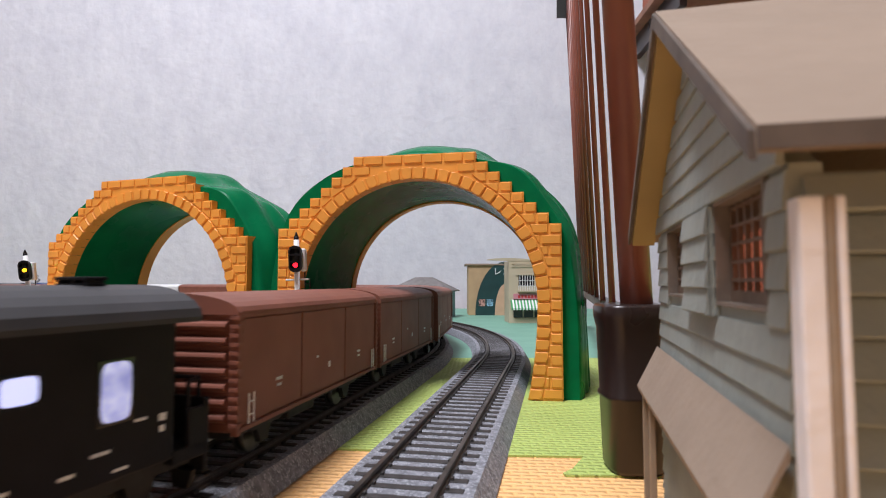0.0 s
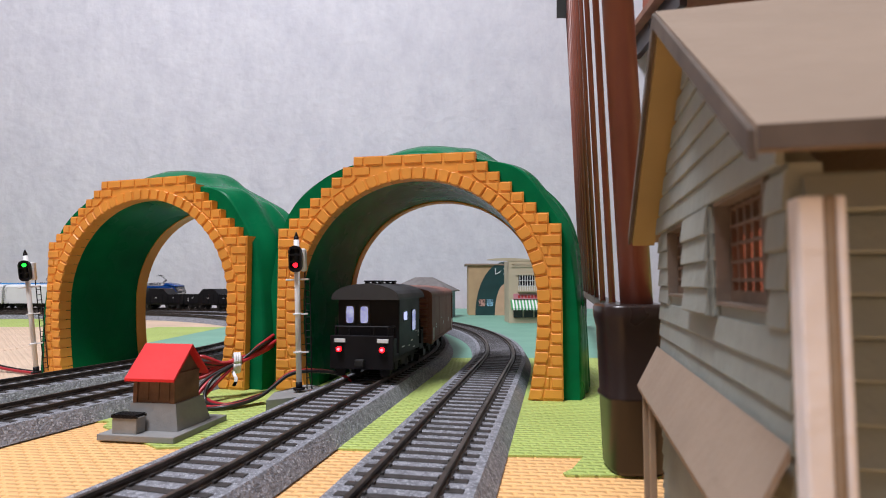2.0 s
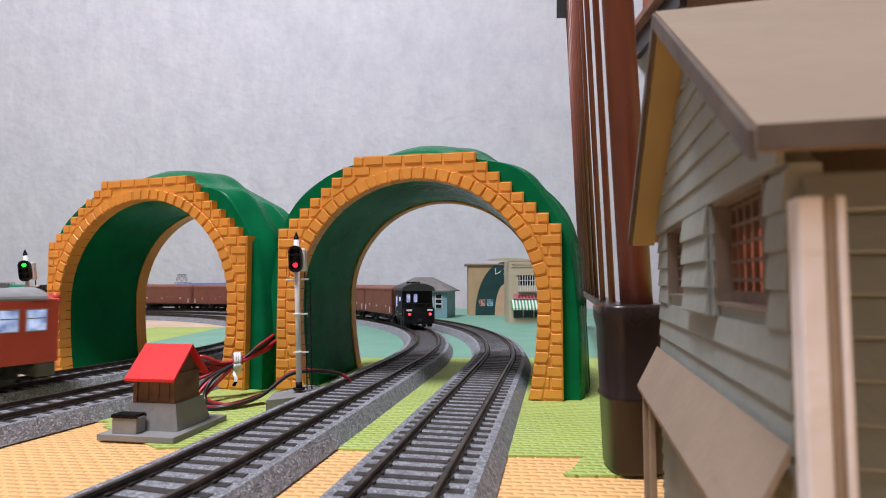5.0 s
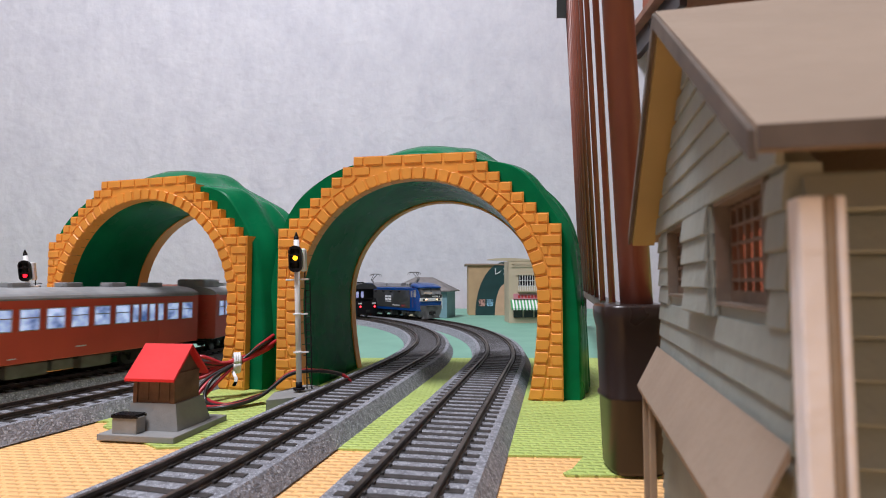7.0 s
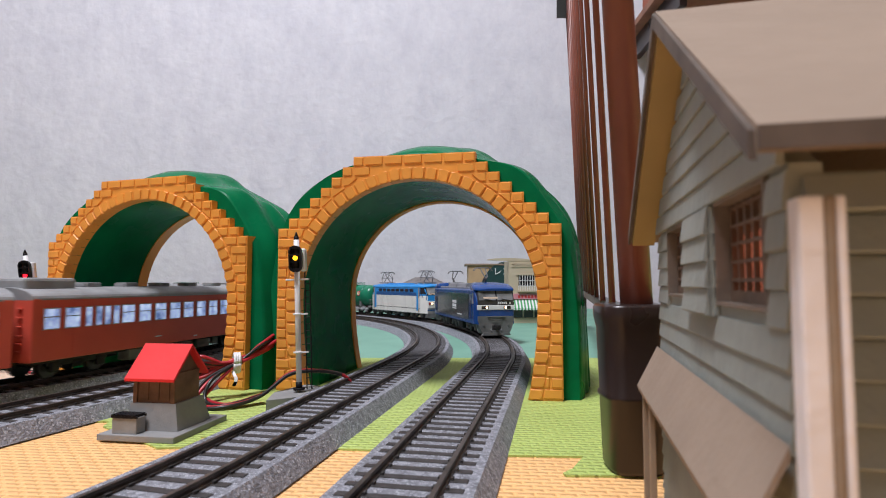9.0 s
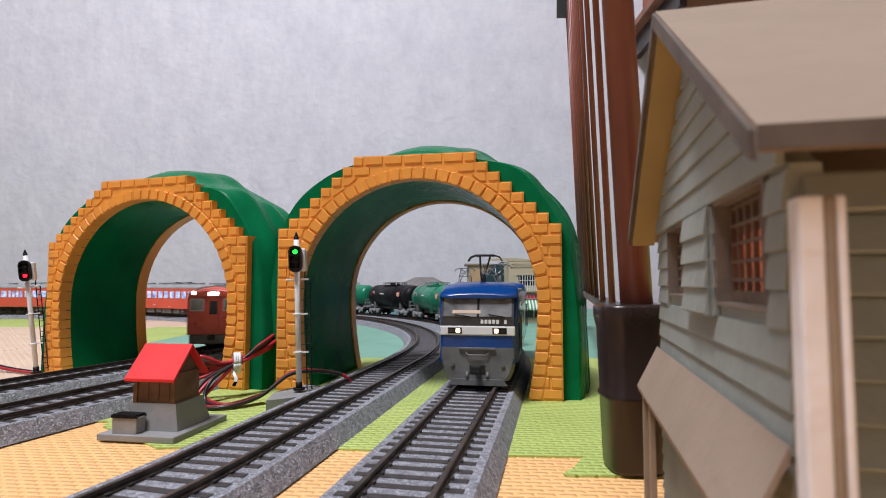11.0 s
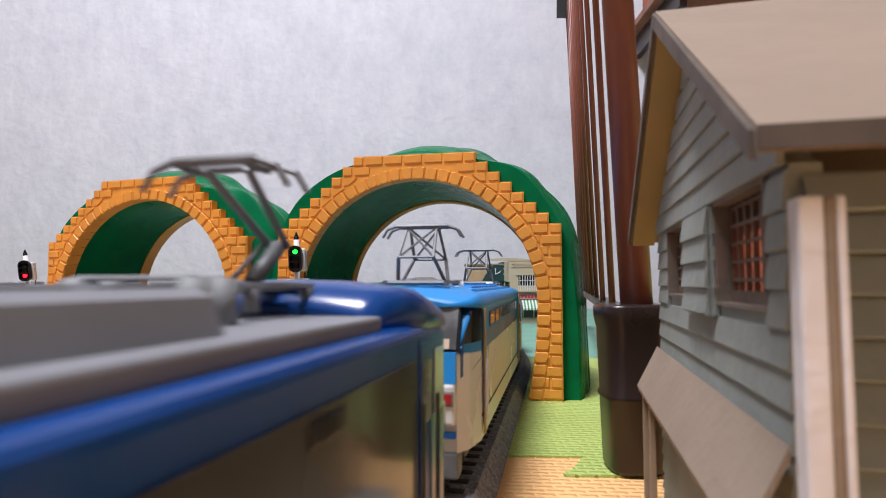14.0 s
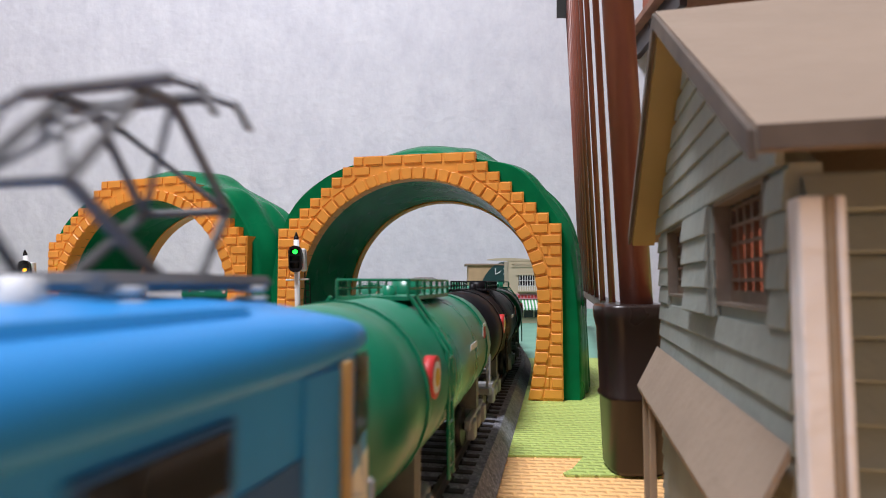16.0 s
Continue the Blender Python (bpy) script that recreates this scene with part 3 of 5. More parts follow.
        for y, z, w, h in ((4, 15.5, 3.6, 0.6), (-2, 13.4, 2.6, 0.6), (-13, 14, 4.4, 0.6), (17, 19, 1.6, 1.4), (17, 16.8, 1.2, 1.2), (12, 19.6, 2.6, 0.5), (8, 11.8, 3, 0.5)):
            mark(t, sx * W, y, z, w, h, nx=sx)
    bm = bmesh.new()
    box(bm, -13, 13, -27, 27, 7.0, 10.2)
    for sx in (-1, 1):
        for y in (-15, 15):
            prism(bm, [(y - 4, 9), (y + 4, 9), (y + 2, 3.2), (y - 2, 3.2)], sx * 12 - 0.8, sx * 12 + 0.8, "x")
        box(bm, sx * 10 - 2.5, sx * 10 + 2.5, -6, 6, 3.6, 8, 0.5)
    part("underframe", bm, M_UNDER, t)
    wheels(t, (-15, 15))
    return t


def section(w, z0, z1, y, rnd=2.0, top=0.0):
    """A ring across a body: flat sides, rounded upper corners; top lifts the middle."""
    pts = [(-w, y, z0), (w, y, z0), (w, y, z1 - rnd)]
    for i in range(1, 4):
        a = math.pi / 2 * i / 4
        pts.append((w - rnd + rnd * math.cos(a), y, z1 - rnd + rnd * math.sin(a)))
    pts += [(w - rnd, y, z1), (w * 0.5, y, z1 + top * 0.75), (0, y, z1 + top), (-w * 0.5, y, z1 + top * 0.75), (-w + rnd, y, z1)]
    for i in range(3, 0, -1):
        a = math.pi / 2 * i / 4
        pts.append((-(w - rnd + rnd * math.cos(a)), y, z1 - rnd + rnd * math.sin(a)))
    pts.append((-w, y, z1 - rnd))
    return pts


def collector(parent, y, z, half):
    """Two contact strips with drooping horns."""
    for dy in (-2.1, 2.1):
        bm = bmesh.new()
        tube(bm, (-half, y + dy, z + 0.4), (half, y + dy, z + 0.4), 0.55, 6)
        for sx in (-1, 1):
            tube(bm, (sx * half, y + dy, z + 0.4), (sx * (half + 2.5), y + dy, z - 0.5), 0.4, 6)
            tube(bm, (sx * (half + 2.5), y + dy, z - 0.5), (sx * (half + 3.8), y + dy, z - 2.6), 0.35, 6)
        part("contact_strip", bm, M_STEEL, parent)
    for x in (-4, 4):
        bm = bmesh.new()
        tube(bm, (x, y - 2.1, z), (x, y + 2.1, z), 0.5, 6)
        part("strip_bracket", bm, M_STEEL, parent)


def single_arm(parent, y, fwd, z=44.5, rise=16.0):
    """A raised single-arm pantograph on its base frame."""
    bm = bmesh.new()
    box(bm, -3.2, 3.2, y - 4, y + 4, z + 0.9, z + 2.1, 0.3)
    p = part("pantograph", bm, M_STEEL, parent, "raised grey single-arm pantograph")
    for a, b in [((x, y - 8, z + 1.5), (x, y + 8, z + 1.5)) for x in (-5, 5)] + [((-5, y + dy, z + 1.5), (5, y + dy, z + 1.5)) for dy in (-6, 0, 6)]:
        bm = bmesh.new()
        tube(bm, a, b, 0.5, 6)
        part("frame_bar", bm, M_STEEL, p)
    for x in (-5, 5):
        for dy in (-6, 6):
            bm = bmesh.new()
            tube(bm, (x, y + dy, z - 1), (x, y + dy, z + 1.4), 0.9, 8)
            part("insulator", bm, M_STEEL, p)
    knee = (0, y + fwd * 8, z + rise * 0.46)
    head = (0, y - fwd * 3.5, z + rise)
    bm = bmesh.new()
    tube(bm, (0, y + fwd * 2, z + 2), knee, 1.0, 8)
    part("lower_arm", bm, M_STEEL, p)
    bm = bmesh.new()
    tube(bm, (1.6, y, z + 2), (1.3, knee[1] - fwd * 0.8, knee[2] + 0.6), 0.35, 6)
    part("guide_rod", bm, M_STEEL, p)
    for sx in (-1, 1):
        bm = bmesh.new()
        tube(bm, (sx * 1.2, knee[1], knee[2]), (sx * 2.6, head[1], head[2]), 0.5, 6)
        part("upper_arm", bm, M_STEEL, p)
    collector(p, head[1], head[2], 4.9)
    return p


def diamond(parent, y, z=44.5):
    """A raised diamond pantograph on its base frame."""
    bm = bmesh.new()
    box(bm, -6, 6, y - 5, y + 5, z + 1.2, z + 2.6, 0.3)
    p = part("pantograph", bm, M_STEEL, parent, "raised grey diamond-frame pantograph")
    for a, b in [((x, y - 9, z + 1.8), (x, y + 9, z + 1.8)) for x in (-8, 8)] + [((-8, y + dy, z + 1.8), (8, y + dy, z + 1.8)) for dy in (-8, -3, 3, 8)]:
        bm = bmesh.new()
        tube(bm, a, b, 0.75, 6)
        part("frame_bar", bm, M_STEEL, p)
    kz, tz = z + 8.4, z + 16.6
    for sy in (-1, 1):
        for sx in (-1, 1):
            bm = bmesh.new()
            tube(bm, (sx * 6.5, y + sy * 2, z + 2), (sx * 4.6, y + sy * 8.2, kz), 0.5, 6)
            part("lower_arm", bm, M_STEEL, p)
            bm = bmesh.new()
            tube(bm, (sx * 4.6, y + sy * 8.2, kz), (sx * 4, y + sy * 1.5, tz), 0.42, 6)
            part("upper_arm", bm, M_STEEL, p)
            bm = bmesh.new()
            tube(bm, (sx * 4.6, y + sy * 8.2, kz), (-sx * 4, y + sy * 1.5, tz), 0.3, 6)
            part("cross_stay", bm, M_STEEL, p)
            bm = bmesh.new()
            for k in range(3):
                tube(bm, (sx * 8, y + sy * 7, z - 0.8 + k * 0.9), (sx * 8, y + sy * 7, z - 0.2 + k * 0.9), 1.5 - 0.15 * k, 10)
            part("insulator", bm, M_WHITE, p, "white ribbed insulator")
        bm = bmesh.new()
        tube(bm, (-4.6, y + sy * 8.2, kz), (4.6, y + sy * 8.2, kz), 0.4, 6)
        part("knee_shaft", bm, M_STEEL, p)
    collector(p, y, tz, 7)
    return p


def freight_loco():
    """Blue and grey electric locomotive."""
    t = thing("electric_locomotive", "blue and grey electric freight locomotive with white nose band", "locomotive", "tank train")
    H, W = 90.0, 17.8
    bm = bmesh.new()
    rings = []
    spec = [(-H, 0.86, 27.0), (-H + 1.4, 0.93, 29.0), (-H + 7.0, 1.0, 38.8), (-H + 10, 1.0, 39.6), (H - 10, 1.0, 39.6), (H - 7.0, 1.0, 38.8), (H - 1.4, 0.93, 29.0), (H, 0.86, 27.0)]
    for y, k, z in spec:
        rings.append(section(W * k, 10.0, z, y, 1.5))
    loft(bm, rings, smooth=False)
    part("body", bm, M_BLUE, t)
    # raised blue cab roofs
    for s in (-1, 1):
        bm = bmesh.new()
        rr = []
        for y, k, z0, z1 in ((H - 0.6, 0.72, 38.3, 39.2), (H - 1.5, 0.87, 38.3, 39.8), (H - 3.4, 0.97, 38.4, 40.6), (H - 6, 1.0, 38.6, 41.7), (H - 11, 1.0, 38.8, 43.2), (H - 16, 0.99, 38.8, 44.3), (H - 21, 0.95, 38.8, 44.7), (H - 25, 0.86, 38.8, 44.0), (H - 28, 0.78, 38.8, 41.4)):
            rr.append(section(W * k, z0, z1, s * y, min(3.0, (z1 - z0) * 0.8), 0.8))
        loft(bm, rr)
        part("cab_roof", bm, M_BLUE, t, "glossy blue rounded cab roof")
        # windscreen, raked
        bm = bmesh.new()
        a, b = 0.90 * W, 0.88 * W
        prism(bm, [(s * (H + 0.35), 26.0), (s * (H + 0.3), 30.0), (s * (H - 3.6), 39.2), (s * (H - 7.5), 39.2), (s * (H - 7.5), 26.0)], -a, a, "x")
        part("windscreen_mask", bm, material("mask_dark", (0.045, 0.047, 0.05), 0.25, vary=0.1), t, "dark grey windscreen surround")
        bm = bmesh.new()
        prism(bm, [(s * (H + 0.5), 30.2), (s * (H + 0.45), 30.6), (s * (H - 2.9), 38.6), (s * (H - 3.6), 38.6), (s * (H - 0.4), 30.2)], -a + 1.0, a - 1.0, "x")
        ws = part("windscreen", bm, M_PANE, t, "wide raked windscreen")
        bm = bmesh.new()
        prism(bm, [(s * (H + 0.25), 31.6), (s * (H - 0.35), 33.0), (s * (H - 0.9), 33.0), (s * (H - 0.3), 31.6)], (-1.5 if s > 0 else -11.0), (11.0 if s > 0 else 1.5), "x")
        part("dashboard", bm, M_BEIGE, ws, "beige driving desk")
        for x in (-0.4,):
            bm = bmesh.new()
            prism(bm, [(s * (H + 0.75), 29.8), (s * (H + 0.7), 30.4), (s * (H - 2.7), 38.8), (s * (H - 3.4), 38.8), (s * (H - 0.1), 29.8)], x - 0.5, x + 0.5, "x")
            part("pillar", bm, M_BLACK, ws)
        bm = bmesh.new()
        tube(bm, (3, s * (H + 0.9), 30.2), (10, s * (H + 0.6), 31.0), 0.3, 6)
        tube(bm, (-12, s * (H + 0.9), 30.2), (-5, s * (H + 0.6), 31.2), 0.3, 6)
        part("wiper", bm, M_BLACK, t)
        boxpart("white_band", (-0.925 * W, 0.925 * W, min(s * (H - 5), s * (H + 0.6)), max(s * (H - 5), s * (H + 0.6)), 22.0, 26.2), M_WHITE, t, 0.5, "white nose band")
        for sx in (-1, 1):
            box_x = sx * 9.8
            h = boxpart("headlight", (box_x - 3.1, box_x + 3.1, min(s * (H + 0.5), s * (H + 0.85)), max(s * (H + 0.5), s * (H + 0.85)), 22.8, 25.4), M_BLACK, t, 0.1, "rectangular headlight cluster")
            bm = bmesh.new()
            lx = box_x - sx * 1.4
            box(bm, lx - 0.9, lx + 0.9, min(s * (H + 0.8), s * (H + 1.0)), max(s * (H + 0.8), s * (H + 1.0)), 23.2, 25.0, 0.4)
            part("lens", bm, M_HEAD if s > 0 else M_REDDIM, h)
            bm = bmesh.new()
            lx = box_x + sx * 1.5
            box(bm, lx - 1.2, lx + 1.2, min(s * (H + 0.8), s * (H + 0.95)), max(s * (H + 0.8), s * (H + 0.95)), 23.2, 25.0, 0.2)
            part("tail_lens", bm, M_DARK, h)
        for k in range(7):
            x = -s * (2.2 + k * 1.7)
            if k != 5:
                boxpart("number_bar", (x - 0.6, x + 0.6, min(s * (H + 0.3), s * (H + 0.6)), max(s * (H + 0.3), s * (H + 0.6)), 27.2, 28.9), M_WHITE, t)
        # lower skirt and plough
        bm = bmesh.new()
        skirt_ring = lambda y, w0, w1, z0, z1: [(-w0, y, z0), (w0, y, z0), (w0 * 0.4 + w1 * 0.6, y, z0 + 4), (w1, y, z1 - 4), (w1, y, z1), (-w1, y, z1), (-w1, y, z1 - 4), (-w0 * 0.4 - w1 * 0.6, y, z0 + 4)]
        loft(bm, [skirt_ring(s * (H - 14), W * 0.7, W * 0.80, 3.0, 12.4), skirt_ring(s * (H - 4), W * 0.78, W * 0.95, 2.4, 16.8), skirt_ring(s * (H + 0.2), W * 0.66, W * 0.885, 2.4, 16.8)], smooth=False)
        sk = part("skirt", bm, M_SKIRT, t, "grey front skirt")
        bm = bmesh.new()
        prism(bm, [(-13, 0.6), (13, 0.6), (11, 3.2), (-11, 3.2)], min(s * (H - 1.5), s * (H + 1.4)), max(s * (H - 1.5), s * (H + 1.4)))
        part("plough", bm, M_SKIRT, sk)
        bm = bmesh.new()
        tube(bm, (-5, s * (H + 0.8), 14.6), (-4, s * (H + 1.3), 13.6), 0.3, 6)
        tube(bm, (-4, s * (H + 1.3), 13.6), (4, s * (H + 1.3), 13.6), 0.3, 6)
        tube(bm, (4, s * (H + 1.3), 13.6), (5, s * (H + 0.8), 14.6), 0.3, 6)
        box(bm, -8, 8, min(s * H, s * (H + 1)), max(s * H, s * (H + 1.2)), 15.8, 16.8, 0.2)
        for sx in (-1, 1):
            tube(bm, (sx * 11, s * (H - 0.2), 9.5), (sx * 11, s * (H + 0.9), 9.5), 1.0, 10)
            tube(bm, (sx * 4.5, s * (H - 0.2), 6.0), (sx * 4.5, s * (H + 1.6), 4.0), 0.6, 8)
        part("step_bar", bm, M_SKIRT, sk)
        bm = bmesh.new()
        box(bm, -3.6, 3.6, min(s * (H - 1), s * (H + 0.3)), max(s * (H - 1), s * (H + 0.3)), 5.0, 9.2, 0.3)
        part("coupler_pocket", bm, M_UNDER, sk)
        coupler(t, s * (H - 1), s, 7 if s > 0 else 15)
        # cab side windows and doors
        for sx in (-1, 1):
            y = s * (H - 10.4)
            boxpart("cab_window", (min(sx * W, sx * (W + 0.2)), max(sx * W, sx * (W + 0.2)), y - 2.6, y + 2.6, 27, 36.0), M_PANE, t, 0.1)
            y = s * (H - 17.5)
            d = boxpart("cab_door", (min(sx * W, sx * (W + 0.25)), max(sx * W, sx * (W + 0.25)), y - 3.0, y + 3.0, 13, 37.5), M_BLUE, t, 0.1)
            boxpart("door_glass", (min(sx * (W + 0.2), sx * (W + 0.35)), max(sx * (W + 0.2), sx * (W + 0.35)), y - 2.0, y + 2.0, 27, 35), M_PANE, d)
            bm = bmesh.new()
            for dy in (-3.7, 3.7):
                tube(bm, (sx * (W + 0.8), y + dy, 14), (sx * (W + 0.8), y + dy, 30), 0.3, 6)
            part("handrail", bm, M_LOCOGREY, t)
    for sx in (-1, 1):
        boxpart("side_panel", (min(sx * W, sx * (W + 0.3)), max(sx * W, sx * (W + 0.3)), -H + 22.5, H - 22.5, 13.0, 35.6), M_LOCOGREY, t, 0.1, "glossy grey side panel")
        for k in range(5):
            y = -42 + k * 21
            bm = bmesh.new()
            box(bm, min(sx * (W + 0.3), sx * (W + 0.6)), max(sx * (W + 0.3), sx * (W + 0.6)), y - 3.2, y + 3.2, 33.0, 34.8, 0.1)
            part("side_vent", bm, M_DARK, t)
        # plain white blocks where the operator's mark is
        for dy, z, w, h in ((-4.5, 27.0, 6.5, 2.8), (4.0, 27.0, 7.5, 2.8), (-4.5, 23.4, 6.5, 2.8), (4.0, 23.4, 7.5, 2.8), (0.0, 20.6, 14, 1.0)):
            mark(t, sx * (W + 0.3), sx * 14 + dy, z, w, h, nx=sx, name="white_emblem_bar")
        mark(t, sx * (W + 0.3), 34, 16.0, 18, 1.0, nx=sx, name="white_stripe")
    # roof equipment
    boxpart("roof_deck", (-15.6, 15.6, -H + 28.2, H - 28.2, 39, 41.2), M_GREY, t, 0.4)
    for y0, y1, z1 in ((-37, -3, 44.6), (0, 37, 44.6)):
        bm = bmesh.new()
        prism(bm, [(-12.5, 41), (12.5, 41), (11.5, 44.0), (10, z1), (-10, z1), (-11.5, 44.0)], y0, y1)
        u = part("roof_unit", bm, M_GREY, t, "flat grey roof equipment housing")
        for k in range(4):
            ya = y0 + (y1 - y0) * (k + 0.5) / 4
            boxpart("cover_plate", (-9, 9, ya - 3.4, ya + 3.4, z1 - 0.1, z1 + 0.3), M_GREY, u, 0.1)
    for y in (42, 46, -42, -46):
        bm = bmesh.new()
        tube(bm, (-6, y, 40.5), (-6, y, 45.4), 1.3, 10)
        tube(bm, (-6, y, 45.4), (6, y, 45.4), 0.3, 6)
        tube(bm, (6, y, 40.5), (6, y, 45.4), 1.1, 10)
        part("roof_insulator", bm, M_LGREY, t)
    single_arm(t, 54, 1, 43.0, 15.6), single_arm(t, -58, -1, 43.0, 14.5)
    for y in (-57, 0, 57):
        bogie(t, y, 27, M_BOGIE)
    bm = bmesh.new()
    box(bm, -13, 13, -H + 12, H - 12, 8.0, 10.4)
    for y in (-27, 27):
        box(bm, -15, 15, y - 7, y + 7, 3.0, 9, 0.5)
    part("underframe", bm, M_UNDER, t)
    return t


def express_loco():
    """Light blue and ivory electric locomotive."""
    t = thing("electric_locomotive", "light blue and ivory electric locomotive with diamond pantographs", "locomotive", "tank train")
    H, W = 77.0, 17.5
    bm = bmesh.new()
    loft(bm, [section(W * 0.78, 8.0, 29.6, -H, 0.8), section(W * 0.91, 8.0, 29.6, -H + 4, 0.8), section(W, 8.0, 29.6, -H + 11, 0.8), section(W, 8.0, 29.6, H - 11, 0.8), section(W * 0.91, 8.0, 29.6, H - 4, 0.8), section(W * 0.78, 8.0, 29.6, H, 0.8)], smooth=False)
    part("lower_body", bm, M_IVORY, t, "ivory lower body")
    bm = bmesh.new()
    nose_rings = [(0.6, 0.78, 30.6), (4.5, 0.91, 37.6), (11, 1.0, 39.6)]
    loft(bm, [section(W * k, 29.0, z, -H + d, 0.8) for d, k, z in nose_rings] + [section(W * k, 29.0, z, H - d, 0.8) for d, k, z in nose_rings[::-1]], smooth=False)
    part("upper_body", bm, M_SKY, t, "light blue upper body")
    for sx in (-1, 1):
        boxpart("blue_band", (min(sx * (W - 0.4), sx * (W + 0.12)), max(sx * (W - 0.4), sx * (W + 0.12)), -H + 12, H - 12, 28.8, 33.0), M_DKBLUE, t, 0.0, "deep blue band under the windows")
    bm = bmesh.new()
    rings = []
    for y, k, z0, z1 in ((-H + 2.6, 0.62, 39.6, 40.2), (-H + 3.4, 0.80, 39.5, 40.7), (-H + 5.5, 0.92, 39.4, 41.3), (-H + 11, 1.0, 39.2, 42.2), (-H + 20, 1.0, 38.6, 42.8), (H - 20, 1.0, 38.6, 42.8), (H - 11, 1.0, 39.2, 42.2), (H - 5.5, 0.92, 39.4, 41.3), (H - 3.4, 0.80, 39.5, 40.7), (H - 2.6, 0.62, 39.6, 40.2)):
        rings.append(section(W * k + 0.25, z0, z1, y, min(4.0, (z1 - z0) * 0.8), 1.4))
    loft(bm, rings)
    part("roof", bm, M_SKY, t, "light blue roof")
    for s in (-1, 1):
        # big raked two-piece windscreen above a projecting nose
        bm = bmesh.new()
        prism(bm, [(s * (H + 0.2), 29.8), (s * (H - 4.0), 40.0), (s * (H - 8.5), 40.0), (s * (H - 6), 29.8)], -W * 0.80, W * 0.80, "x")
        part("windscreen_frame", bm, M_BLACK, t)
        for x0, x1 in ((-W * 0.77, -0.5), (0.5, W * 0.77)):
            bm = bmesh.new()
            prism(bm, [(s * (H + 0.30), 30.4), (s * (H - 3.5), 39.6), (s * (H - 4.3), 39.6), (s * (H - 0.6), 30.4)], x0, x1, "x")
            w = part("windscreen", bm, M_PANE, t)
            bm = bmesh.new()
            prism(bm, [(s * (H + 0.42), 30.5), (s * (H - 0.35), 32.6), (s * (H - 1.0), 32.6), (s * (H - 0.3), 30.5)], x0 + 1.6, x1 - 1.6, "x")
            part("desk", bm, M_BEIGE, w, "pale desk behind the glass")
            bm = bmesh.new()
            xm = (x0 + x1) / 2
            tube(bm, (xm - 3, s * (H + 0.8), 30.2), (xm + 3, s * (H + 0.1), 32.0), 0.25, 6)
            part("wiper", bm, M_BLACK, w)
        bm = bmesh.new()
        prism(bm, [(s * (H - 4), 29.9), (s * (H + 0.7), 29.8), (s * (H + 1.5), 23.0), (s * (H - 4), 23.0)], -W * 0.77, W * 0.77, "x")
        part("nose", bm, M_SKY, t, "blue nose panel")
        boxpart("nose_lip", (-W * 0.77, W * 0.77, min(s * (H - 3), s * (H + 1.8)), max(s * (H - 3), s * (H + 1.8)), 14.0, 23.2), M_IVORY, t, 0.8)
        boxpart("blue_stripe", (-W * 0.775, W * 0.775, min(s * (H - 3), s * (H + 1.4)), max(s * (H - 3), s * (H + 1.4)), 11.4, 12.6), M_DKBLUE, t)
        for k in range(6):
            x = -s * (-4.0 + k * 1.6)
            if k != 2:
                boxpart("number_bar", (x - 0.45, x + 0.45, min(s * (H + 1.2), s * (H + 1.9)), max(s * (H + 1.2), s * (H + 1.7)), 24.6, 26.6), M_WHITE, t)
        for sx in (-1, 1):
            h = boxpart("headlight", (sx * 10 - 3.2, sx * 10 + 3.2, min(s * (H + 1.6), s * (H + 2.1)), max(s * (H + 1.6), s * (H + 2.1)), 18.3, 21.7), M_LGREY, t, 0.3, "headlight and tail lamp cluster")
            bm = bmesh.new()
            tube(bm, (sx * 8.6, s * (H + 2.0), 20), (sx * 8.6, s * (H + 2.4), 20), 1.3, 14)
            part("lens", bm, M_HEAD if s > 0 else M_LGREY, h)
            bm = bmesh.new()
            box(bm, sx * 11.6 - 1.2, sx * 11.6 + 1.2, min(s * (H + 2.0), s * (H + 2.3)), max(s * (H + 2.0), s * (H + 2.3)), 18.9, 21.1, 0.2)
            part("tail_lens", bm, M_REDDIM, h)
            bm = bmesh.new()
            skin = lambda d: W * np.interp(d, (0, 4.5, 11), (0.78, 0.91, 1.0))
            wedge = ((1.0, 24.0), (4.5, 25.0), (11.0, 27.2), (13.5, 29.0), (13.5, 33.4), (11.0, 33.4), (4.5, 33.4), (1.0, 30.4))
            loft(bm, [[(sx * (skin(d) + o), s * (H - d), z) for d, z in wedge] for o in (-0.5, 0.12)], smooth=False)
            part("cab_side_panel", bm, M_DKBLUE, t, "deep blue cab side wedge")
            # cab door framed in ochre
            y = s * (H - 17)
            d = boxpart("cab_door", (min(sx * W, sx * (W + 0.3)), max(sx * W, sx * (W + 0.3)), y - 3, y + 3, 11, 38.4), M_SKY, t, 0.1)
            boxpart("door_frame", (min(sx * (W + 0.3), sx * (W + 0.8)), max(sx * (W + 0.3), sx * (W + 0.8)), y + s * 3.2 - 0.7, y + s * 3.2 + 0.7, 9, 38.8), M_OCHREBAR, d, 0.1, "ochre door post")
            bm = bmesh.new()
            tube(bm, (sx * (W + 1.2), y + s * 4.6, 14), (sx * (W + 1.2), y + s * 4.6, 27), 0.4, 6)
            part("handrail", bm, M_WHITE, t)
            bm = bmesh.new()
            glass = ((1.6, 31.4), (4.5, 31.4), (11.0, 31.4), (11.0, 39.0), (5.2, 38.6))
            loft(bm, [[(sx * (skin(d) + o), s * (H - d), z) for d, z in glass] for o in (-0.6, 0.22)], smooth=False)
            part("cab_window", bm, M_DARK, t)
        bm = bmesh.new()
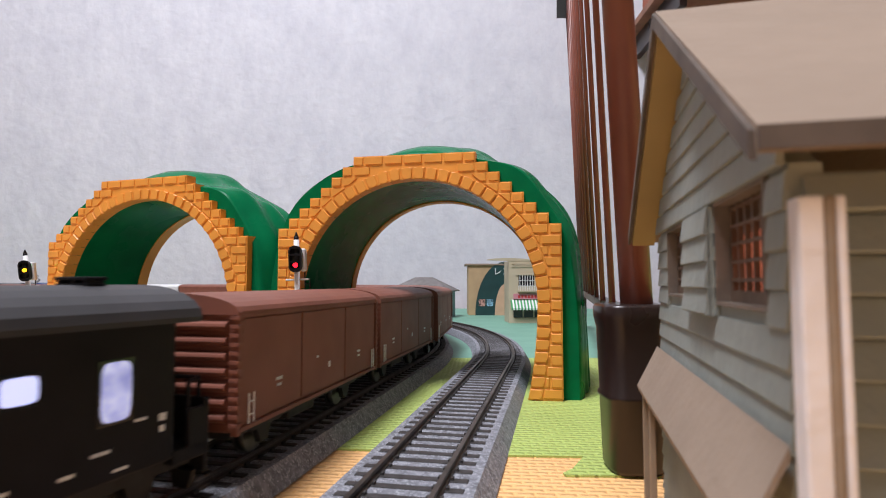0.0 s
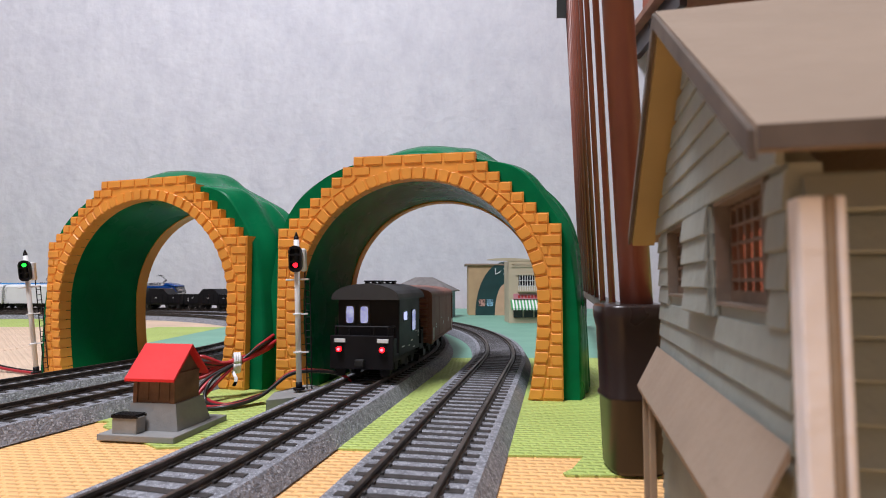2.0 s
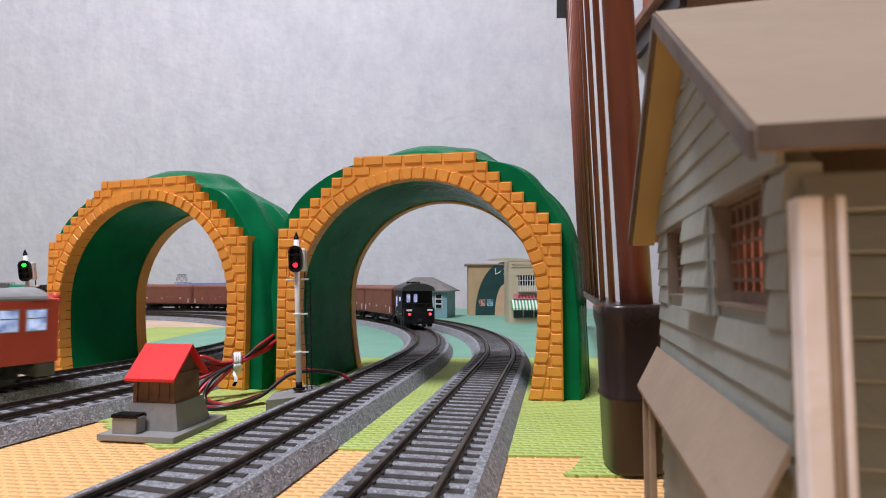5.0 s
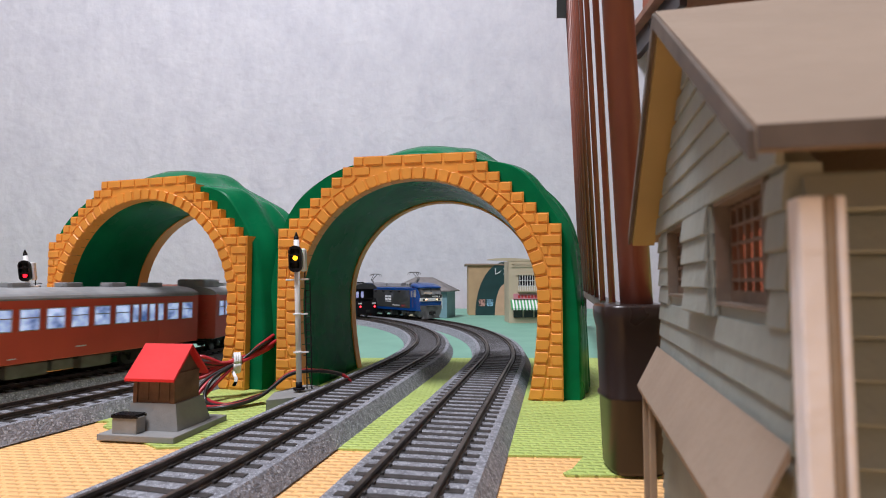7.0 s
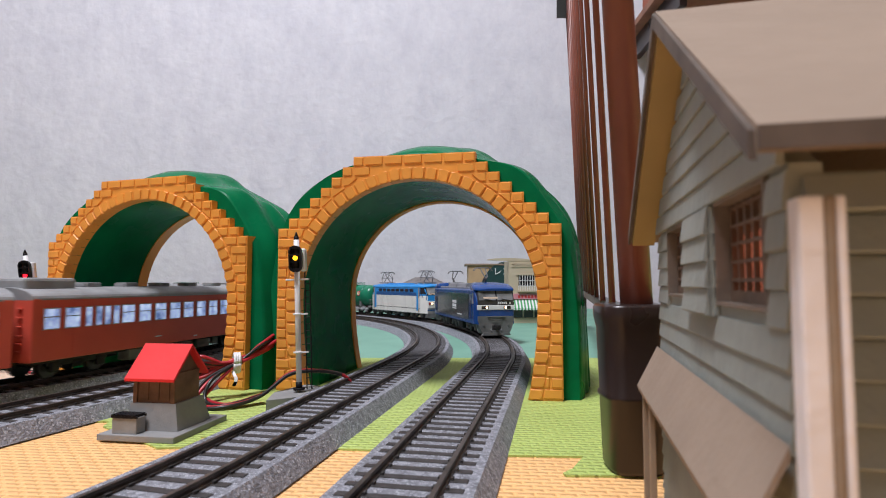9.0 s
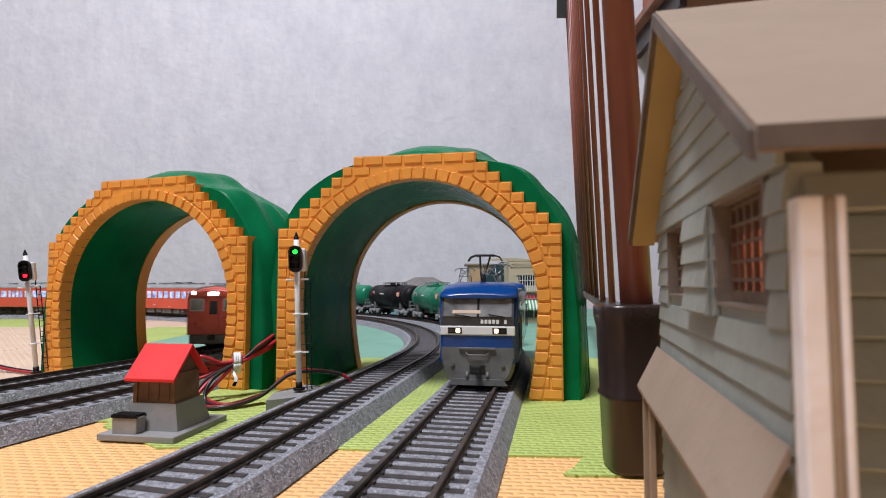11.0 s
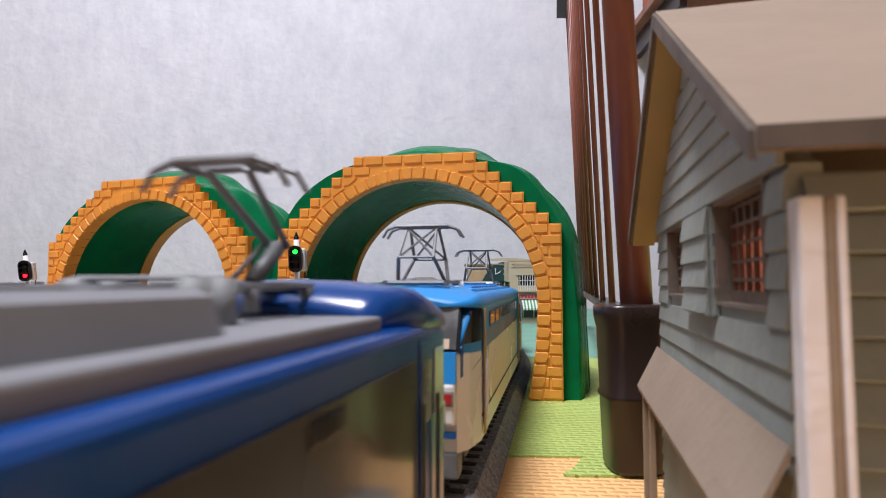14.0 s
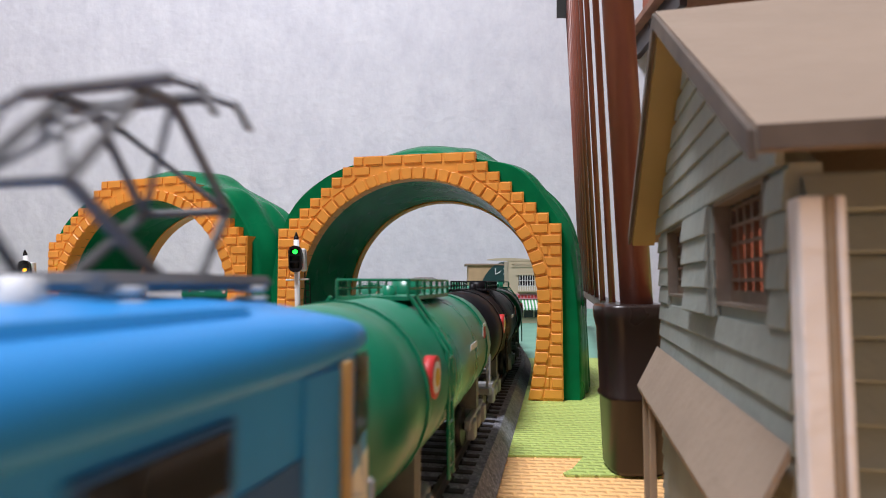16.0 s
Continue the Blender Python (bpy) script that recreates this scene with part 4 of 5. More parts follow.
        box(bm, -W * 0.8, W * 0.8, min(s * (H - 5), s * (H + 0.6)), max(s * (H - 5), s * (H + 0.6)), 2.4, 8.2, 0.6)
        part("skirt", bm, M_SKIRT, t)
        coupler(t, s * (H - 1), s, 15)
    for sx in (-1, 1):
        for k in range(8):
            y = -44 + k * 12.6
            f = boxpart("side_window", (min(sx * W, sx * (W + 0.3)), max(sx * W, sx * (W + 0.3)), y - 5.2, y + 5.2, 33.4, 37.6), M_DKBLUE, t, 0.2)
            boxpart("louvre_glass", (min(sx * (W + 0.2), sx * (W + 0.4)), max(sx * (W + 0.2), sx * (W + 0.4)), y - 4.7, y + 4.7, 33.9, 37.1), M_DARK, f, 0.1)
        boxpart("belt_line", (min(sx * W, sx * (W + 0.15)), max(sx * W, sx * (W + 0.15)), -H + 12, H - 12, 13.4, 13.9), M_UNDER, t)
        bm = bmesh.new()
        tube(bm, (sx * 14, -H + 22, 42.8), (sx * 14, H - 22, 42.8), 0.7, 6)
        part("roof_rib", bm, M_SKY, t)
    for y in (-27, -9, 9, 27):
        bm = bmesh.new()
        box(bm, -11, 11, y - 8, y + 8, 42.4, 44.2, 0.5)
        p = part("roof_panel", bm, M_SKY, t, "blue roof vent panel")
        for k in range(5):
            boxpart("louvre", (-10, 10, y - 7.4 + k * 3.2, y - 6.2 + k * 3.2, 44.0, 44.7), M_SKY, p)
    for y, r in ((39.5, 1.5), (36, 1.2), (-36, 1.2), (-43, 1.5)):
        bm = bmesh.new()
        tube(bm, (7, y, 42), (7, y, 46.4), r, 10)
        part("roof_fitting", bm, M_GREY, t)
        bm = bmesh.new()
        tube(bm, (-7, y - 2, 42), (-7, y - 2, 45.4), 1.4, 10, 1.0)
        part("insulator", bm, M_WHITE, t)
    diamond(t, 52, 43.2), diamond(t, -58, 43.2)
    for y in (-49, 0, 49):
        bogie(t, y, 25, M_BOGIE)
    bm = bmesh.new()
    box(bm, -13, 13, -H + 6, H - 6, 6.5, 8.4)
    for y in (-24.5, 24.5):
        box(bm, -14, 14, y - 5, y + 5, 3.0, 8, 0.5)
    part("underframe", bm, M_UNDER, t)
    return t


TANK_K = 0.72


def tank_wagon(mat=None, label="green bogie tank wagon with a round red and white emblem"):
    t = thing("tank_wagon", label, "freight wagon", "tank train")
    mat = mat or M_TANKG
    bm = bmesh.new()
    rings = []
    for y, k in ((-77, 0.02), (-76.6, 0.35), (-75, 0.68), (-72, 0.9), (-67, 0.99), (-60, 1.0), (-40, 1.0), (-39.6, 1.012), (0, 1.03), (39.6, 1.012), (40, 1.0), (60, 1.0), (67, 0.99), (72, 0.9), (75, 0.68), (76.6, 0.35), (77, 0.02)):
        rings.append([(15.4 * k * math.cos(i * math.tau / 28), y, 26.5 + 15.4 * k * math.sin(i * math.tau / 28)) for i in range(28)])
    loft(bm, rings)
    part("tank", bm, mat, t)
    for y in (-52, -20, 20, 52):
        bm = bmesh.new()
        tube(bm, (0, y - 0.7, 26.5), (0, y + 0.7, 26.5), 15.75, 28)
        part("strap", bm, mat, t)
    # top walkway with rails
    boxpart("walkway", (-7.5, 7.5, -27, 27, 41.6, 42.4), mat, t)
    bm = bmesh.new()
    for sx in (-1, 1):
        for y in (-27, -18, -9, 0, 9, 18, 27):
            tube(bm, (sx * 7.3, y, 42.2), (sx * 7.3, y, 45.6), 0.35, 6)
        for z in (43.9, 45.6):
            tube(bm, (sx * 7.3, -27, z), (sx * 7.3, 27, z), 0.3, 6)
    for y in (-27, 27):
        tube(bm, (-7.3, y, 45.6), (7.3, y, 45.6), 0.3, 6)
    part("railing", bm, mat, t)
    bm = bmesh.new()
    tube(bm, (0, -6, 40), (0, -6, 45.4), 3.6, 16)
    tube(bm, (0, 8, 40), (0, 8, 44.4), 1.6, 12)
    part("manhole", bm, mat, t)
    for sx in (-1, 1):
        bm = bmesh.new()
        for y in (24, 28):
            tube(bm, (sx * 8, y, 42.4), (sx * 15.2, y, 32), 0.4, 6)
            tube(bm, (sx * 15.2, y, 32), (sx * 15.4, y, 9), 0.4, 6)
        for k in range(6):
            tube(bm, (sx * 15.4, 24, 11 + k * 4), (sx * 15.4, 28, 11 + k * 4), 0.25, 6)
        part("ladder", bm, mat, t)
        # round emblem: red ring, white ground, yellow shape
        for r, m, x in ((3.5, M_REDP, 15.8), (2.6, M_WHITE, 15.95), (1.5, M_YELLOW, 16.1)):
            bm = bmesh.new()
            tube(bm, (sx * 13.6, 46, 29.6), (sx * x, 46, 29.6), r, 20)
            part("emblem_disc", bm, m, t)
        mark(t, sx * 15.6, -14, 30, 14, 1.4, nx=sx)
        mark(t, sx * 14.9, -48, 31, 7, 5, M_WHITE, nx=sx)
        mark(t, sx * 15.05, -48, 31, 5.4, 3.2, M_REDP, nx=sx)
    bm = bmesh.new()
    box(bm, -5, 5, -80, 80, 9, 12, 0.3)
    for y in (-48, 48):
        prism(bm, [(-13, 19), (-13, 10), (13, 10), (13, 19), (10, 14), (-10, 14)], y - 3, y + 3)
    part("frame", bm, M_BOGIE, t, "grey underframe")
    for s in (-1, 1):
        bm = bmesh.new()
        box(bm, -14, 14, s * 78 - 2.5, s * 78 + 2.5, 9.5, 11.5, 0.3)
        for x in (-13, -5, 5, 13):
            tube(bm, (x, s * 79.5, 11), (x, s * 79.5, 21), 0.4, 6)
        for z in (16, 21):
            tube(bm, (-13, s * 79.5, z), (13, s * 79.5, z), 0.4, 6)
        part("end_platform", bm, M_LGREY, t, "pale grey end platform with railings")
        bogie(t, s * 52, 20, M_LGREY)
        coupler(t, s * 80, s)
    # short-coupled body: lengths shrink, round fittings keep their shape
    for ob in t.children:
        keep = ob.name.split(".")[0] in ("wheel", "axle", "bogie", "coupler", "emblem_disc", "ladder", "manhole", "strap")
        ys = [v.co.y for v in ob.data.vertices]
        y0 = (min(ys) + max(ys)) / 2
        for v in ob.data.vertices:
            v.co.y = v.co.y + (TANK_K - 1) * y0 if keep else v.co.y * TANK_K
    return t


def railcar(lit, cab_front, cab_rear, label, group, unit=False):
    """Red diesel railcar; the cab ends carry lamps."""
    t = thing("railcar", label, "railcar", group)
    H, W = 97.5, 17.6
    pane = M_LITCAR if lit else M_DARK
    boxpart("body", (-W, W, -H, H, 9.5, 38.0), M_RED, t, 0.6)
    bm = bmesh.new()
    prism(bm, [(W - 0.1, 37.2)] + arc_roof(W - 0.1, 38.0, 43.0, 14) + [(-W + 0.1, 37.2)], -H + (5 if cab_rear else 0), H - (5 if cab_front else 0), smooth=False)
    part("roof", bm, M_LGREY if lit else M_LGREY, t, "pale grey arched roof")
    wins = [(-88, 7.5), (-77, 7.5), (-68, 3.2), (-62, 3.2), (-56.6, 3.2), (-51, 3.2), (-43, 8), (-31, 8), (-19, 8), (-7, 8), (5, 8), (17, 8), (29, 8), (41, 8), (51, 3.2), (56.5, 3.2), (62, 3.2), (68, 3.2), (77, 7.5), (88, 7.5)]
    for sx in (-1, 1):
        for y, w in wins:
            if not lit and (abs(y) > 70 or abs(abs(y) - 62) < 1 or abs(abs(y) - 51) < 1):
                if abs(y) != 88:
                    continue
            f = boxpart("window", (min(sx * W, sx * (W + 0.35)), max(sx * W, sx * (W + 0.35)), y - w / 2 - 0.45, y + w / 2 + 0.45, 23.6, 33.6), M_SILVER, t, 0.1)
            boxpart("pane", (min(sx * (W + 0.3), sx * (W + 0.42)), max(sx * (W + 0.3), sx * (W + 0.42)), y - w / 2, y + w / 2, 24.1, 33.1), pane, f)
            if w > 5:
                boxpart("sash_bar", (min(sx * (W + 0.4), sx * (W + 0.55)), max(sx * (W + 0.4), sx * (W + 0.55)), y - w / 2, y + w / 2, 29.2, 29.7), M_SILVER, f)
        for y in (-72, 72):
            d = boxpart("side_door", (min(sx * W, sx * (W + 0.2)), max(sx * W, sx * (W + 0.2)), y - 4.6, y + 4.6, 10.5, 36), M_RED, t, 0.1)
            if not lit:
                boxpart("door_pane", (min(sx * (W + 0.2), sx * (W + 0.4)), max(sx * (W + 0.2), sx * (W + 0.4)), y - 2.0, y + 2.0, 24, 33.4), M_DARK, d, 0.1)
        boxpart("rain_strip", (min(sx * W, sx * (W + 0.3)), max(sx * W, sx * (W + 0.3)), -H + 4, H - 4, 37.2, 37.9), M_LGREY, t)
        mark(t, sx * W, -20, 14.5, 5, 0.7, nx=sx)
        mark(t, sx * W, 12, 12.0, 3, 0.6, nx=sx)
    for k in range(7):
        y = -78 + k * 26
        bm = bmesh.new()
        box(bm, -4.2, 4.2, y - 4.4, y + 4.4, 42.2, 45.2, 0.4)
        for dy in (-4.5, 4.5):
            box(bm, -3.2, 3.2, y + dy - 0.6, y + dy + 0.6, 43.2, 44.6)
        part("roof_ventilator", bm, M_LGREY, t, "grey box ventilator on the roof")
    if unit:
        bm = bmesh.new()
        box(bm, -9, 9, -H + 3, -H + 30, 41, 47.4, 1.5)
        part("water_tank", bm, M_LGREY, t, "large grey roof tank")
    for s, cab in ((1, cab_front), (-1, cab_rear)):
        ye = s * H
        if cab:
            bm = bmesh.new()
            loft(bm, [section(W, 36, 38.4, s * (H - 12), 0.8, 4.4), section(W, 36, 38.0, s * (H - 5), 0.8, 4.4), section(W * 0.99, 36, 37.6, s * (H - 0.5), 0.8, 3.6), section(W * 0.95, 36, 37.0, s * (H + 0.8), 0.8, 2.6)])
            part("cab_roof", bm, M_RED, t, "red cab roof dome")
            for x, w in ((-11, 4.6), (11, 4.6)):
                f = boxpart("cab_window", (x - w, x + w, min(ye, ye + s * 0.4), max(ye, ye + s * 0.4), 25.6, 34.2), M_SILVER, t, 0.1)
                boxpart("pane", (x - w + 0.6, x + w - 0.6, min(ye + s * 0.3, ye + s * 0.5), max(ye + s * 0.3, ye + s * 0.5), 26.2, 33.6), M_PANE, f)
            f = boxpart("gangway_door", (-3.8, 3.8, min(ye, ye + s * 0.5), max(ye, ye + s * 0.5), 12, 35), M_RED, t, 0.1)
            boxpart("pane", (-2.6, 2.6, min(ye + s * 0.45, ye + s * 0.6), max(ye + s * 0.45, ye + s * 0.6), 23.5, 32.5), M_DARK, f, 0.0)
            f = boxpart("destination_box", (-5.4, 5.4, min(ye, ye + s * 1.0), max(ye, ye + s * 1.0), 35.6, 39.6), M_RED, t, 0.2)
            boxpart("lit_panel", (-3.4, 3.4, min(ye + s * 0.9, ye + s * 1.2), max(ye + s * 0.9, ye + s * 1.2), 36.4, 38.8), M_HEADW, f, 0.0, "glowing destination panel")
            for sx in (-1, 1):
                bm = bmesh.new()
                tube(bm, (sx * 13.2, ye - s * 2, 38.2), (sx * 13.2, ye + s * 1.2, 38.2), 2.2, 16)
                h = part("headlight", bm, M_RED, t, "round headlight in a red housing")
                bm = bmesh.new()
                tube(bm, (sx * 13.2, ye + s * 1.1, 38.2), (sx * 13.2, ye + s * 1.5, 38.2), 1.35, 16)
                part("lens", bm, M_HEADW, h)
                bm = bmesh.new()
                tube(bm, (sx * 12, ye, 17), (sx * 12, ye + s * 0.8, 17), 1.3, 12)
                part("tail_lamp", bm, M_REDDIM, t)
                bm = bmesh.new()
                for z in (13, 15, 19.5, 22):
                    tube(bm, (sx * 7, ye + s * 0.6, z), (sx * 9, ye + s * 0.6, z), 0.5, 6)
                part("jumper_socket", bm, M_RED, t)
            boxpart("skirt", (-W + 1.5, W - 1.5, min(ye, ye - s * 8), max(ye, ye - s * 8), 3.2, 9.6), M_BOGIE, t, 0.8, "dark grey cab skirt")
        else:
            boxpart("gangway_bellows", (-4.6, 4.6, min(ye, ye + s * 2.2), max(ye, ye + s * 2.2), 10, 36.5), M_GREY, t, 0.4, "grey gangway bellows")
            bm = bmesh.new()
            for sx in (-1, 1):
                for z in (14, 17.5, 21, 25, 29, 33):
                    box(bm, sx * 11 - 1.2, sx * 11 + 1.2, min(ye, ye + s * 1.0), max(ye, ye + s * 1.0), z, z + 0.9, 0.2)
            part("end_fittings", bm, M_RED, t)
        coupler(t, ye, s)
    bm = bmesh.new()
    box(bm, -13.5, 13.5, -H + 4, H - 4, 8.0, 9.8)
    part("underframe", bm, M_UNDER, t)
    for sx in (-1, 1):
        for y, l, z in ((-30, 9, 3.2), (-12, 6, 4.0), (4, 10, 3.0), (24, 7, 3.6), (36, 4, 4.4)):
            boxpart("underfloor_box", (min(sx * 8, sx * 15.5), max(sx * 8, sx * 15.5), y - l, y + l - 1.5, z, 9.0), M_BOGIE if lit else M_UNDER, t, 0.5)
    bogie(t, -68, 26, M_UNDER), bogie(t, 68, 26, M_UNDER)
    return t


MOVERS = []


def ride(ob, path, s_at, base, flip=False):
    MOVERS.append((ob, path, s_at, base, flip))


def on_path(path, s, base, flip):
    x0, y0, _ = path.at(s - base / 2)
    x1, y1, _ = path.at(s + base / 2)
    a = math.atan2(-(x1 - x0), y1 - y0)
    return pose((x0 + x1) / 2 * MM, (y0 + y1) / 2 * MM, RAIL_TOP * MM, 0, 0, math.degrees(a) + (180 if flip else 0))


IDENT = Matrix.Identity(4)


# tank train on the outermost track, coming towards the eye
def nose_1(t):
    return -199 + 115.5 * (12 - t) + 6.5 * max(0, t - 12)


ride(freight_loco(), TRACK_1, lambda t: nose_1(t) + 90.5, 116, True)
ride(express_loco(), TRACK_1, lambda t: nose_1(t) + 212 + 77, 98, True)
tank = tank_wagon()
for k in range(9):
    ob = tank if k == 0 else copy_thing(tank, IDENT)
    if k == 1:
        dark = tank_wagon(M_BLACK, "black bogie tank wagon behind the first green one")
        ride(dark, TRACK_1, lambda t: nose_1(t) + 372 + 60 + 122, 76, True)
    ride(ob, TRACK_1, lambda t, k=k + (k > 0): nose_1(t) + 372 + 60 + 122 * k, 76, True)


# freight train on the second track, going away; its tail is the brake van
def tail_2(t):
    return -176 + 97.6 * (t - 1)


ride(caboose(), TRACK_2, lambda t: tail_2(t) + 29.5, 30)
s = 61.5
van = boxcar()
white = boxcar(M_WHITE, "white refrigerated van with ribbed ends")
low = hopper()
first = {"b": True, "w": True, "h": True}
for kind in "bbbbbbbhhbwwbbbb":
    src, half, base = {"b": (van, 52.5, 58), "w": (white, 52.5, 58), "h": (low, 50, 56)}[kind]
    ob = src if first[kind] else copy_thing(src, IDENT)
    first[kind] = False
    ride(ob, TRACK_2, lambda t, d=s + half: tail_2(t) + d, base)
    s += half * 2


# red railcars on the innermost track, going away
def joint_4(t):
    return -63 + 145 * (t - 6.3) + 32 * max(0, t - 9.5)


plain = railcar(True, True, False, "red diesel railcar with lit windows and grey roof tank", "lit red train", True)
cab = railcar(True, True, False, "red diesel railcar with lit windows and driving cab", "lit red train")
for k, ob in ((0, plain), (-1, cab), (-2, copy_thing(plain, IDENT)), (-3, copy_thing(cab, IDENT))):
    ride(ob, TRACK_4, lambda t, k=k: joint_4(t) + 100 + 200 * k, 136, k in (-1, -3))


# unlit red railcars on the third track, coming towards the eye
def nose_3(t):
    return -43 - 168 * (t - 12)


dimcar = railcar(False, True, False, "orange-red diesel railcar with dark windows and lit headlights", "oncoming red train")
ride(dimcar, TRACK_3, lambda t: nose_3(t) + 98, 136, True)
ride(copy_thing(dimcar, IDENT), TRACK_3, lambda t: nose_3(t) + 298, 136, False)

# ---- signals ----
M_GLOWG = glow("signal_green", (0.01, 1.0, 0.04), 4)
M_GLOWR = glow("signal_red", (1.0, 0.008, 0.02), 4)
M_GLOWY = glow("signal_yellow", (1.0, 0.45, 0.01), 4)
M_DRUM = material("signal_drum_black", (0.006, 0.006, 0.006), 0.7, vary=0.1)


def signal(label, at):
    """A colour-light signal: a turning drum behind three openings shows one lamp at a time."""
    t = thing("railway_signal", label, "signal", "railway signals", at)
    bm = bmesh.new()
    tube(bm, (0, 0, 3.5), (0, 0, 68), 1.25, 12)
    part("post", bm, M_WHITE, t, "slim white post")
    bm = bmesh.new()
    tube(bm, (0, 0, 1), (0, 0, 4.5), 1.5, 12)
    tube(bm, (0, 0, 1), (0, 0, 2), 2.6, 12)
    part("foot", bm, M_BLACK, t)
    bm = bmesh.new()
    tube(bm, (0, 0, 67.6), (0, 0, 69.4), 1.1, 12)
    tube(bm, (0, 0, 69.2), (0, 0, 71.4), 1.0, 12, 0.3)
    part("finial", bm, M_BLACK, t)
    for z in (17, 34):
        bm = bmesh.new()
        tube(bm, (0, 0, z), (0, 0, z + 1.0), 1.6, 12)
        box(bm, -2.2, 4.6, -0.3, 0.3, z + 0.2, z + 0.9)
        part("collar", bm, M_WHITE, t)
    bm = bmesh.new()
    box(bm, -5, 5, -0.8, 2.2, 49.6, 50.4, 0.2)
    part("platform", bm, M_WHITE, t, "white maintenance platform")
    bm = bmesh.new()
    for x in (3.2, 5.4):
        tube(bm, (x, 1.4, 1), (x, 1.4, 50), 0.28, 6)
    for k in range(16):
        tube(bm, (3.2, 1.4, 3 + k * 3), (5.4, 1.4, 3 + k * 3), 0.2, 6)
    for a, b in (((3.2, 1.4, 50), (3.2, 1.4, 57)), ((3.2, 1.4, 57), (1.2, 1.4, 57))):
        tube(bm, a, b, 0.28, 6)
    part("ladder", bm, M_BLACK, t, "thin black ladder")
    bm = bmesh.new()
    box(bm, 1.6, 4.0, -0.6, 3.0, 53.6, 64.0, 0.8)
    part("relay_box", bm, M_WHITE, t, "white rounded case")
    # black oval head with three openings
    lamps = (56.4, 59.6, 62.4)
    bm = bmesh.new()
    outline = [(2.9 * math.cos(i * math.tau / 28), 59.2 + 3.0 * math.sin(i * math.tau / 28) + (3.0 if i <= 14 else -3.0)) for i in range(28)]
    inner = [(x * 0.80, 59.2 + (z - 59.2) * 0.86) for x, z in outline]
    loft(bm, [[(x, -1.0, z) for x, z in outline], [(x, -3.4, z) for x, z in outline], [(x, -3.4, z) for x, z in inner], [(x, -1.6, z) for x, z in inner]], smooth=False)
    h = part("signal_head", bm, M_BLACK, t, "black oval lamp head")
    bm = bmesh.new()
    for z in (54.6, 58.0, 61.0, 64.2):
        box(bm, -2.3, 2.3, -3.35, -2.6, z - 0.35, z + 0.35)
    part("hood_bar", bm, M_BLACK, h)
    bm = bmesh.new()
    tube(bm, (0, 0, 53.9), (0, 0, 64.6), 1.5, 24)
    drum = part("lamp_drum", bm, M_DRUM, t)
    drum.location = (0, -1.1 * MM, 0)
    for k, (z, mat, nm) in enumerate(((lamps[0], M_GLOWR, "red_lamp"), (lamps[1], M_GLOWY, "yellow_lamp"), (lamps[2], M_GLOWG, "green_lamp"))):
        a = radians(-90 + 120 * k)
        d = Vector((math.cos(a), math.sin(a), 0))
        bm = bmesh.new()
        tube(bm, d * 1.2 + Vector((0, 0, z)), d * 1.75 + Vector((0, 0, z)), 1.05, 14)
        part(nm, bm, mat, drum)
    return t, drum


sig_a, drum_a = signal("white and black colour-light signal beside the tunnel mouth", pose(-0.0640, 0.250, 0.0045, 0, -2.0, 0))
sig_b, drum_b = signal("leaning white and black colour-light signal by the inner track", pose(-0.2305, 0.318, 0.001, 0, -7.0, 14))
bm = bmesh.new()
prism(bm, [(-73, 232), (-55.5, 244), (-53, 262), (-66, 268), (-75, 250)], 0, 4.5, "z")
tagged(part("signal_base", bm, M_CEMENT), "flat grey plastic plinth under a signal", "plinth")

# ---- small shrine-like hut ----
hut = thing("toy_hut", "small wooden hut with a bright red roof on a grey plinth", "toy hut", at=pose(-0.0995, 0.2030, 0, 0, 0, -9))
boxpart("base_plate", (-15, 13.5, -15.5, 17, 0, 2.2), M_CEMENT, hut, 0.3, "flat grey base")
bm = bmesh.new()
loft(bm, [[(-9.6, -9.2, 2), (10.6, -9.2, 2), (10.6, 10.5, 2), (-9.6, 10.5, 2)], [(-8.6, -7.8, 11.2), (8.6, -7.8, 11.2), (8.6, 8.4, 11.2), (-8.6, 8.4, 11.2)]], smooth=False)
part("plinth", bm, M_CEMENT, hut, "tapered grey plinth")
boxpart("wooden_wall", (-7.6, 7.6, -7.0, 7.4, 11.1, 21.4), M_WOOD, hut, 0.2)
for x0, x1 in ((-5.8, -2.2), (-1.8, 1.8), (2.2, 5.8)):
    boxpart("shutter", (x0, x1, -7.35, -6.9, 12.2, 20.2), M_WOOD, hut, 0.15)
for x in (-7.2, 7.2):
    boxpart("corner_post", (x - 0.8, x + 0.8, -7.6, -6.4, 11.1, 21.6), M_WOOD, hut, 0.15)
bm = bmesh.new()
prism(bm, [(-7.4, 21), (7.4, 21), (0, 29)], 6.6, 7.2, "x")
part("gable", bm, M_WOOD, hut)
for s in (-1, 1):
    bm = bmesh.new()
    prism(bm, [(s * 10.2, 19.0), (s * 10.3, 20.0), (0, 31.0), (0, 29.8)], -9.4, 9.4, "x")
    part("roof_slope", bm, M_ROOFRED, hut, "bright red roof slope")
ob = boxpart("offering_box", (-10.4, -1.2, -14.2, -9.6, 2.1, 7.6), M_CEMENT, hut, 0.2, "grey box with a dark slatted lid")
bm = bmesh.new()
for k in range(7):
    box(bm, -10.6 + k * 1.35, -9.7 + k * 1.35, -14.5, -9.4, 7.5, 8.6)
box(bm, -10.6, -1.0, -14.5, -13.8, 7.4, 8.2)
box(bm, -10.6, -1.0, -10.2, -9.4, 7.4, 8.2)
part("slatted_lid", bm, M_BLACK, ob)

